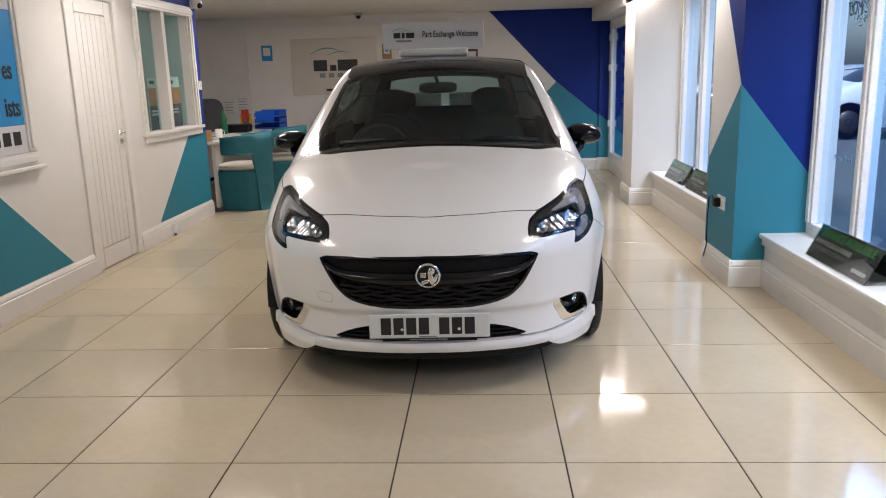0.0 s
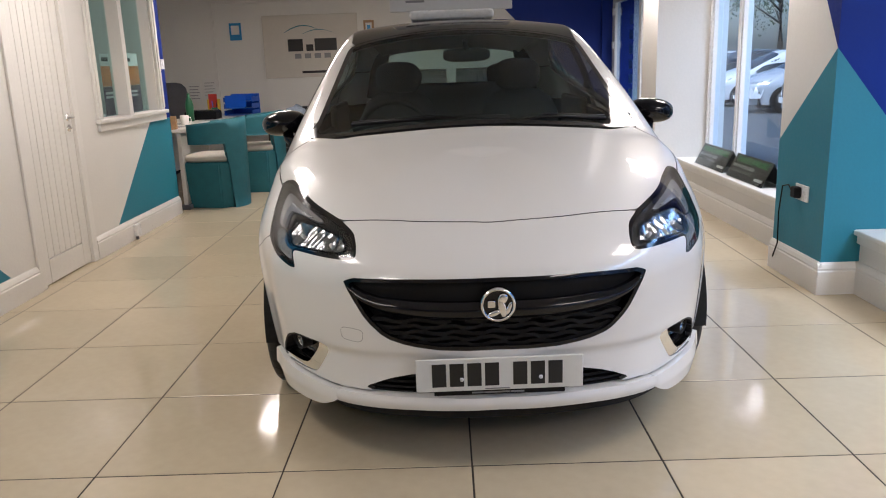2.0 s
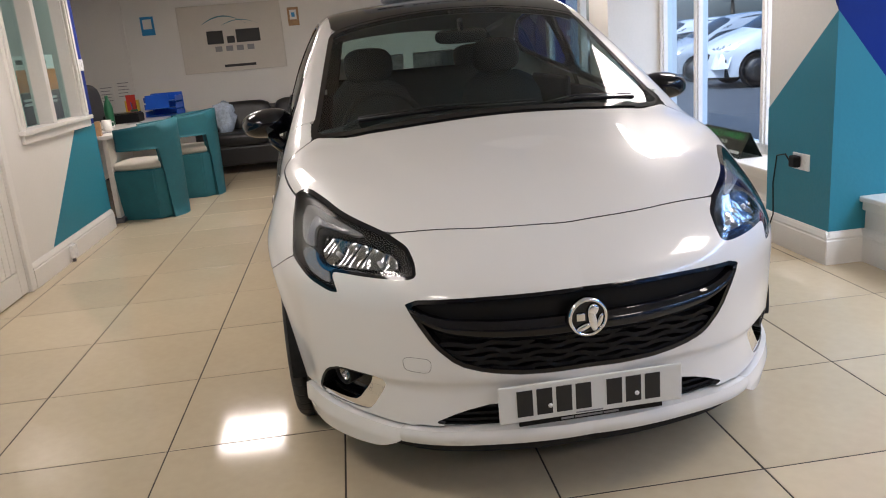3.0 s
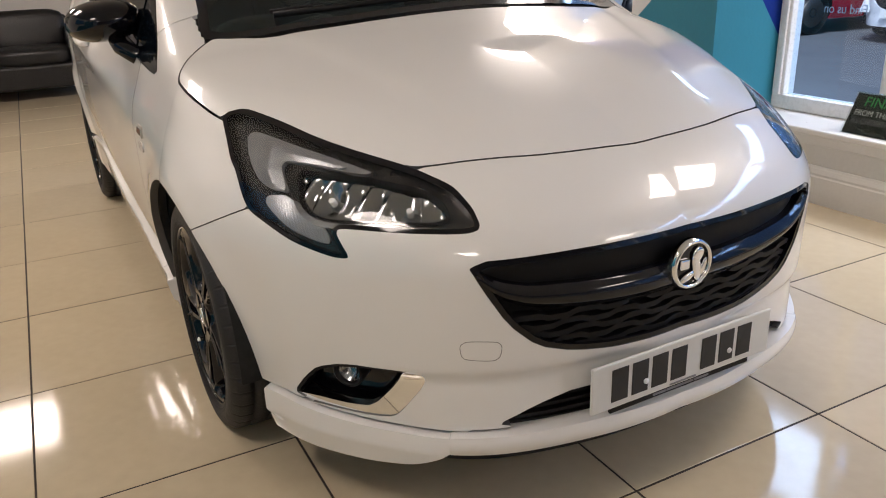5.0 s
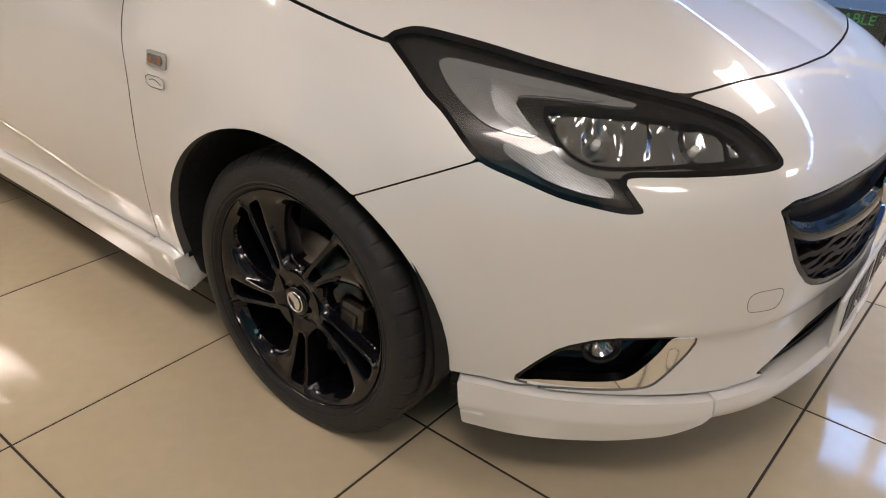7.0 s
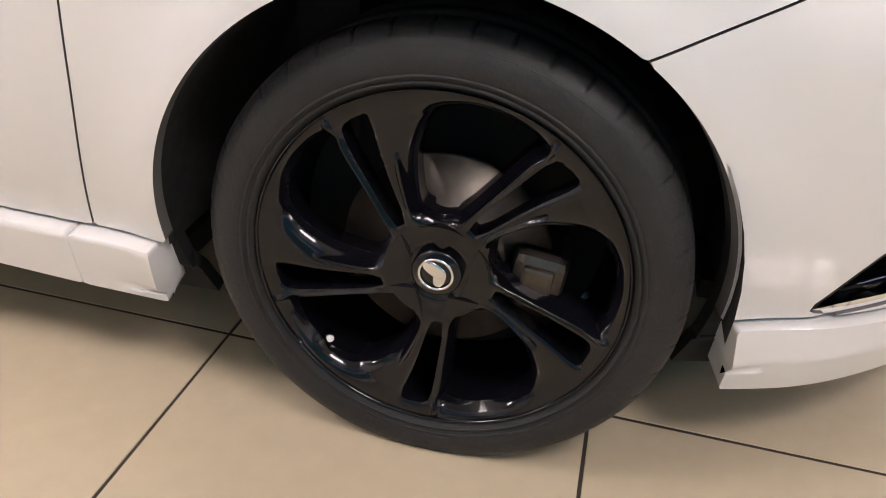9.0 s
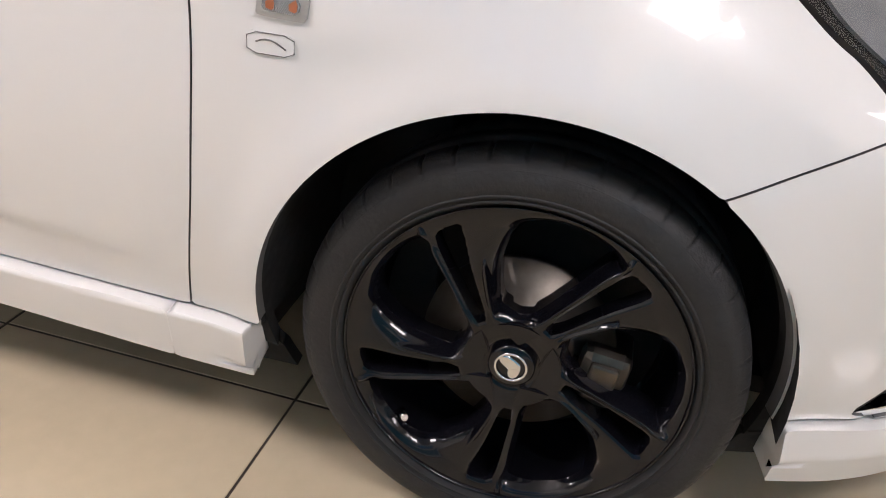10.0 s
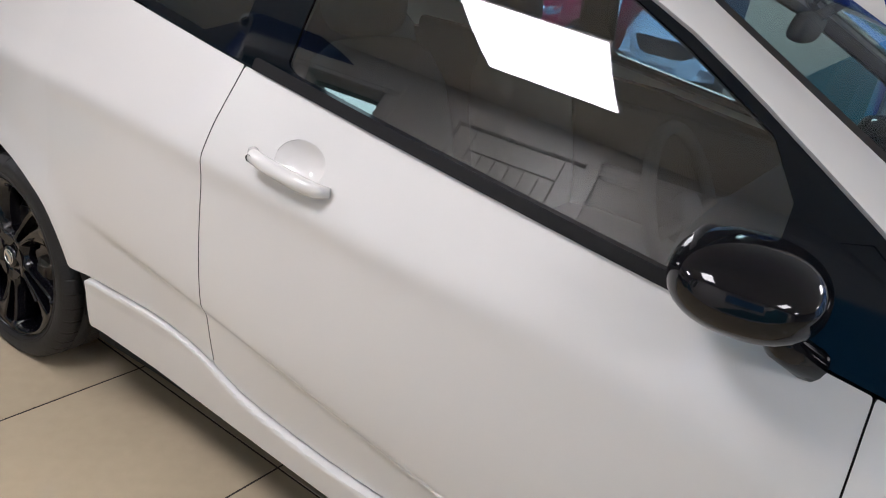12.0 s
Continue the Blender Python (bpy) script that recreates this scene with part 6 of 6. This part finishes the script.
for txt, y, z in (("es", 2.10, 1.447), ("ists", 2.135, 1.227)):
    words("lettering", txt, 0.155, pose(0.0115, y, z, 90, 0, 90), INK, po, 0.001, 0.74, "RIGHT", 0.003)
for y0 in np.arange(1.5, 2.1, 0.105):
    part("logo_bar", box(0.010, 0.0115, y0, y0 + 0.075, 1.005, 1.085), INK, po)

# brochures behind the office window and a picture in the office
for y0, y1, z1, low in ((4.27, 4.56, 1.40, NIGHT), (4.70, 4.99, 1.41, NIGHT)):
    br = thing("brochure_poster", "sunset coloured leaflet poster standing behind the office glass", "poster", pose(LEFT_X - 0.105, 0, OW_Z0 - 0.94), "leaflets in the window")
    part("sheet", box(-0.006, 0, y0, y1, 0.94, z1, 0.001), PAPER, br)
    part("picture", box(0, 0.002, y0, y1, 1.16, 1.31), ORANGE, br)
    part("text_field", box(0, 0.002, y0, y1, 0.945, 1.158), low, br)
    for z in (1.10, 1.07):
        part("print_bar", box(0.002, 0.003, y0 + 0.03, y1 - 0.08, z, z + 0.018), POSTER_WHITE, br)
    part("print_bar", box(0, 0.002, y0 + 0.03, y0 + 0.14, 1.345, 1.375), INK, br)
structure("office_ledge", box(LEFT_X - 0.30, LEFT_X - 0.0905, OW_Y0 - 0.05, OW_Y1 + 0.05, OW_Z0 - 0.03, OW_Z0), GLOSS_WHITE, "white inner window board of the office")
pic = thing("framed_picture", "small framed picture on the office wall", "picture", pose(-3.62, 5.0, 1.62))
part("frame", join(box(0, 0.02, -0.16, -0.13, -0.16, 0.16), box(0, 0.02, 0.13, 0.16, -0.16, 0.16), box(0, 0.02, -0.13, 0.13, -0.16, -0.13), box(0, 0.02, -0.13, 0.13, 0.13, 0.16)), GREY_FABRIC, pic)
part("print", box(0, 0.008, -0.13, 0.13, -0.13, 0.13), LOGO_TEAL, pic)


def finance_sign(y_mid, group=True):
    """A tent-shaped acrylic sign on the window ledge, its print sloping towards the room."""
    ob = thing("ledge_sign", "tent-shaped acrylic sign with green and white lettering on black", "sign", pose(2.08, y_mid, LEDGE_Z, 0, 0, -90), "signs on the ledge")
    L, h, d = 0.33, 0.165, 0.085
    slope = math.degrees(math.atan2(h, d))
    face = pose(0, 0, 0, slope)
    part("front_print", moved(box(-L, L, 0.004, 0.186, -0.003, 0.0, 0.001, 1), face), SIGN_BLACK, ob)
    part("acrylic_front", moved(box(-L - 0.004, L + 0.004, 0.0, 0.19, 0.0025, 0.0045), face), ACRYLIC, ob)
    part("acrylic_back", moved(box(-L - 0.004, L + 0.004, 0.0, 0.19, -0.002, 0.0), Matrix.Translation((0, 2 * d, 0)) @ pose(0, 0, 0, 180 - slope)), ACRYLIC, ob)
    part("back_print", moved(box(-L, L, 0.004, 0.186, 0.0005, 0.003), Matrix.Translation((0, 2 * d, 0)) @ pose(0, 0, 0, 180 - slope)), SIGN_BLACK, ob)
    part("acrylic_base", box(-L - 0.004, L + 0.004, 0.0, 2 * d, 0.0, 0.003), ACRYLIC, ob)
    words("lettering", "FINANCE AVAILABLE", 0.062, face @ pose(0, 0.148, 0.0008), GREEN_INK, ob, 0.0004, 0.98)
    words("lettering", "FROM THE UK'S #1 LENDER", 0.036, face @ pose(-L + 0.02, 0.098, 0.0008), WHITE_INK, ob, 0.0004, 0.9, "LEFT")
    words("lettering", "AS CHOSEN BY CONSUMERS", 0.034, face @ pose(-L + 0.02, 0.062, 0.0008), GREY_INK, ob, 0.0004, 0.9, "LEFT")
    part("logo_bar", moved(box(0.16, 0.30, 0.03, 0.05, 0.0003, 0.0009), face), WHITE_INK, ob)
    return ob


for y in (4.68, 3.92, 1.36):
    finance_sign(y)

# lettering on the shop window, read from outside
FROST = mat("grey window film", (0.12, 0.14, 0.16), 0.6)
PALE = mat("pale window film", (0.42, 0.48, 0.55), 0.6)
words("window_lettering", "MOT", 0.10, pose(WIN_X + 0.014, 1.95, 1.64, 90, 0, 90), FROST, win_a, 0.0005, 0.8)
words("window_lettering", "Find us on", 0.06, pose(WIN_X + 0.014, 1.95, 0.83, 90, 0, 90), PALE, win_a, 0.0005, 0.9)

# ---- outside: parked cars, hedge line, building ----
OC = [(TAIL, -180 + d) for d in np.arange(0, 90, 10)] + [(v, -90) for v in np.arange(TAIL, PIVOT, -0.07)] + [(PIVOT, d) for d in np.arange(-90, 90, 5)] + [(v, 90) for v in np.arange(PIVOT, TAIL, 0.07)] + [(TAIL, d) for d in np.arange(90, 180.1, 10)]
OR = [(z, 0) for z in np.arange(0.2, 0.6, 0.05)] + [(0.6, t) for t in np.arange(0, 66, 3.0)]
OP, ON = around(OC, OR)
oa = np.degrees(np.arctan2(np.abs(OP[..., 0]), PIVOT - OP[..., 1]))
o_head = np.where(OP[..., 1] < 0.8, inside(oa * 0.0155, OP[..., 2], [(a * 0.0155, b) for a, b in HEADLAMP], 0), -1.0)
o_grille = np.where(OP[..., 1] < 0.5, inside(OP[..., 0], OP[..., 2], GRILLE, 0), -1.0)
o_glaze = np.where(OP[..., 2] > 0.8, inside(OP[..., 1], OP[..., 2], GLAZING, 0), -1.0)
o_arch = np.maximum(0.34 - np.hypot(OP[..., 1] - 0.868, OP[..., 2] - 0.3), 0.34 - np.hypot(OP[..., 1] - 3.36, OP[..., 2] - 0.3))
o_top = np.where(OP[..., 2] > 0.9, np.maximum(inside(OP[..., 0], OP[..., 1], SCREEN_OUT, 0), -1.0), -1.0)
ou, ov = np.meshgrid(np.arange(-0.8, 0.81, 0.08), np.arange(0.1, 3.9, 0.08))
OTP, OTN = shoot(np.stack((ou, ov, np.full(ou.shape, 0.35)), -1), np.broadcast_to(np.array((0, 0, 1.0)), ou.shape + (3,)))
ot_screen = inside(OTP[..., 0], OTP[..., 1], SCREEN_OUT, 0)
ot_body = np.minimum(np.where(np.abs(OTP[..., 0]) < 0.72, 1.0, -1.0), -ot_screen)
OUT_GLASS = mat("dark car glass", (0.03, 0.04, 0.045), 0.06, 0, 0.1)


def parked_car(label, color, at, stretch=(1, 1, 1)):
    """A plain hatchback seen far off through the window."""
    pm = mat("car paint outside", color, 0.25, 0, 0.03, coat=0.8)
    ob = thing("parked_car", label, "car", at, "cars parked outside")
    flank = np.minimum.reduce((-o_glaze, -o_arch, -o_head, -o_grille, -o_top))
    k = Matrix.Diagonal((*stretch, 1))
    def add(name, me, parent=ob):
        me.transform(k)
        return part(name, me, parent=parent)
    add("body", cut_sheet("body", OP, ON, flank, pm, 0.02))
    add("upper_body", cut_sheet("upper_body", OTP, OTN, ot_body, pm, 0.0, 0.002))
    add("windscreen", cut_sheet("windscreen", OTP, OTN, ot_screen + 0.01, OUT_GLASS, 0))
    for side in (-1, 1):
        on = np.where(OP[..., 0] * side > 0, 1.0, -1.0)
        add("side_window", cut_sheet("side_window", OP, ON, np.minimum(o_glaze + 0.01, on), OUT_GLASS, 0, -0.004))
        add("headlamp", cut_sheet("headlamp", OP, ON, np.minimum(o_head + 0.01, on), LENS_RIB, 0, -0.004))
        for v in (0.868, 3.36):
            w = lathe([(0.29, -0.08), (0.30, -0.06), (0.30, 0.08), (0.2, 0.09), (0.2, -0.07), (0.05, -0.085), (0, -0.085)], "x", 28)
            bm = moved(w, pose(side * 0.74, v, 0.30, 0, 0, 0 if side < 0 else 180))
            tyre = bpy.data.meshes.new("wheel")
            bm.to_mesh(tyre)
            bm.free()
            tyre.materials.append(RUBBER)
            wh = add("wheel", tyre)
            rim = moved(lathe([(0.195, -0.075), (0.19, -0.085), (0.06, -0.078), (0, -0.088)], "x", 20), pose(side * 0.745, v, 0.30, 0, 0, 0 if side < 0 else 180))
            rm = bpy.data.meshes.new("rim")
            rim.to_mesh(rm)
            rim.free()
            rm.materials.append(STEEL)
            add("rim", rm, wh)
    add("grille", cut_sheet("grille", OP, ON, o_grille + 0.01, BLACK_PLASTIC, 0, -0.01))
    pl = box(-0.25, 0.25, -0.02, -0.005, 0.30, 0.40, 0.003)
    me = bpy.data.meshes.new("number_plate")
    pl.to_mesh(me)
    pl.free()
    me.materials.append(PLATE)
    add("number_plate", me)
    me2 = bpy.data.meshes.new("underside")
    ub = box(-0.7, 0.7, 0.3, 3.7, 0.2, 0.5)
    ub.to_mesh(me2)
    ub.free()
    me2.materials.append(DARK)
    add("underside", me2)
    return ob


G = -0.12
parked_car("white car parked facing the showroom with its plate", (0.70, 0.71, 0.72), pose(8.3, 5.5, G, 0, 0, -92), (1.02, 1.02, 1.05))
parked_car("red small car parked beside the white one", (0.38, 0.012, 0.03), pose(7.9, 7.9, G, 0, 0, -96))
parked_car("silver grey car parked outside the window", (0.34, 0.35, 0.37), pose(7.5, 11.0, G, 0, 0, -94))
parked_car("white tall family car parked outside the window", (0.72, 0.73, 0.74), pose(6.85, 14.4, G, 0, 0, -98), (1.04, 1.05, 1.16))
parked_car("silver hatchback parked next to the tall car", (0.42, 0.44, 0.46), pose(6.9, 17.1, G, 0, 0, -96))
parked_car("white saloon parked further along the row", (0.70, 0.71, 0.72), pose(6.9, 19.8, G, 0, 0, -94), (1.02, 1.06, 0.98))
parked_car("black car parked further along the row", (0.02, 0.022, 0.028), pose(7.0, 22.6, G, 0, 0, -93))
parked_car("pale car parked at the end of the row", (0.60, 0.62, 0.64), pose(7.1, 25.4, G, 0, 0, -92))
parked_car("white car parked behind the first row", (0.70, 0.71, 0.72), pose(16.5, 20.0, G, 0, 0, -92), (1.02, 1.02, 1.1))
parked_car("dark blue car parked behind the first row", (0.03, 0.05, 0.10), pose(16.2, 25.0, G, 0, 0, -88))
parked_car("white van-like car parked behind the first row", (0.70, 0.71, 0.72), pose(16.4, 14.5, G, 0, 0, -90), (1.05, 1.05, 1.25))
parked_car("blue grey car parked near the entrance", (0.10, 0.14, 0.20), pose(8.6, 2.4, G, 0, 0, -90))

FASCIA = mat("white cladding", (0.62, 0.63, 0.64), 0.5, 0, 0.06, 1)
SLATE = mat("grey cladding", (0.26, 0.28, 0.30), 0.5, 0, 0.1, 1)
bld = thing("dealership_building", "low white and grey dealership building across the road", "building", pose(62, 48, G))
part("wall", box(-6, 6, -22, 22, 0, 4.2), SLATE, bld)
part("fascia", box(-6.4, -6.0, -22.2, 22.2, 3.2, 5.0, 0.05), FASCIA, bld)
part("roof", box(-6.2, 6.2, -22.2, 22.2, 5.0, 5.2), SLATE, bld)
for k in range(8):
    part("window", box(-6.06, -6.0, -20 + k * 5, -15.8 + k * 5, 0.3, 2.9), OUT_GLASS, bld)
part("sign_shape", blob(-6.45, 0, 4.1, 0.06, 1.1, 0.5, 2, 20), GREY_INK, bld)

LEAF = mat("foliage", (0.085, 0.13, 0.05), 0.7, 0, 0.4, 3)
BARK = mat("bark", (0.09, 0.07, 0.05), 0.9, 0, 0.3)


def tree(at, height, seed):
    rng = random.Random(seed)
    ob = thing("tree", "broad leafy green tree beyond the parked cars", "tree", at, "trees beyond the forecourt")
    pts = [(0, 0, 0), (0.1, 0.05, height * 0.2), (0.0, 0.1, height * 0.45), (0.1, 0, height * 0.75)]
    bms = [tube(pts, [0.22, 0.18, 0.13, 0.05], 8)]
    tips = []
    for k in range(9):
        a, h0 = rng.uniform(0, 6.28), height * rng.uniform(0.3, 0.7)
        tip = (math.cos(a) * height * rng.uniform(0.18, 0.34), math.sin(a) * height * rng.uniform(0.18, 0.34), h0 + height * rng.uniform(0.12, 0.3))
        tips.append(tip)
        bms.append(tube([(0.05, 0.05, h0), (tip[0] * 0.5, tip[1] * 0.5, (h0 + tip[2]) / 2 + 0.1), tip], [0.07, 0.045, 0.02], 6))
    part("trunk", join(*bms), BARK, ob)
    verts, faces = [], []
    for k in range(5200):
        t = rng.choice(tips + [(0, 0, height * 0.8)])
        c = Vector((rng.gauss(t[0], height * 0.085), rng.gauss(t[1], height * 0.085), rng.gauss(t[2], height * 0.075)))
        q = Euler((rng.uniform(0, 6), rng.uniform(0, 6), rng.uniform(0, 6))).to_matrix()
        s = rng.uniform(0.06, 0.13)
        i = len(verts)
        verts += [c + q @ Vector(p) * s for p in ((-1, 0, 0), (0, -0.5, 0.1), (1, 0, 0), (0, 0.5, 0.1))]
        faces.append((i, i + 1, i + 2, i + 3))
    part("crown", mesh("crown", verts, faces, LEAF), parent=ob)


for k, (x, y, h) in enumerate(((23, 3, 7.5), (25, 17, 9), (23, 30, 8.5), (24, 38, 9), (20, 46, 9), (30, 58, 10), (24, -12, 8), (27, -26, 9), (14, 52, 9))):
    tree(pose(x, y, G), h, k)
FENCE = mat("dark fence steel", (0.05, 0.055, 0.06), 0.5)
fence = thing("fence", "dark upright steel railings beyond the parked cars", "fence", pose(21.5, 10, G))
for k in range(90):
    part("rail", box(-0.02, 0.02, k * 0.5 - 22.5, k * 0.5 - 22.46, 0, 1.7), FENCE, fence)
for z in (0.3, 1.5):
    part("beam", box(-0.03, 0.03, -22.6, 22.4, z, z + 0.06), FENCE, fence)

# ---- floor tiles ----
floor = tagged(new("floor", mesh("floor", [(ALCOVE_X, FRONT_Y, -0.0014), (2.6, FRONT_Y, -0.0014), (2.6, BACK_Y, -0.0014), (ALCOVE_X, BACK_Y, -0.0014)], [(0, 1, 2, 3)], GROUT)),
               "glossy cream square floor tiles with dark grout", "floor", kind="structure")
structure("ground_slab", box(ALCOVE_X - 0.2, 2.6, FRONT_Y - 0.2, BACK_Y + 0.2, -0.4, -0.02), GROUT, "concrete slab under the tiles")
h = 0.2973
tile_bm = bmesh.new()
ring = lambda s, z: [tile_bm.verts.new((x * s, y * s, z)) for x, y in ((-1, -1), (1, -1), (1, 1), (-1, 1))]
ra, rb, rc = ring(h, -0.0035), ring(h, -0.0012), ring(h - 0.0012, 0.0)
for lo_r, hi_r in ((ra, rb), (rb, rc)):
    for i in range(4):
        tile_bm.faces.new((lo_r[i], lo_r[(i + 1) % 4], hi_r[(i + 1) % 4], hi_r[i]))
tile_bm.faces.new(rc)
tile_me = bpy.data.meshes.new("tile")
tile_bm.to_mesh(tile_me)
tile_bm.free()
tile_me.materials.append(TILE)
for i in range(-8, 4):
    for j in range(-9, 15):
        x, y = 0.6 * i + 0.3, 0.6 * j + 0.3
        if x < LEFT_X - 0.3 and y < LW_END:
            continue
        t = new("tile", tile_me)
        t.parent = floor
        tw = random.uniform(-1, 1) * 0.0004
        t.matrix_basis = pose(x + tw, y - tw, random.uniform(-0.0003, 0), random.uniform(-0.03, 0.03), random.uniform(-0.03, 0.03), random.uniform(-0.04, 0.04))
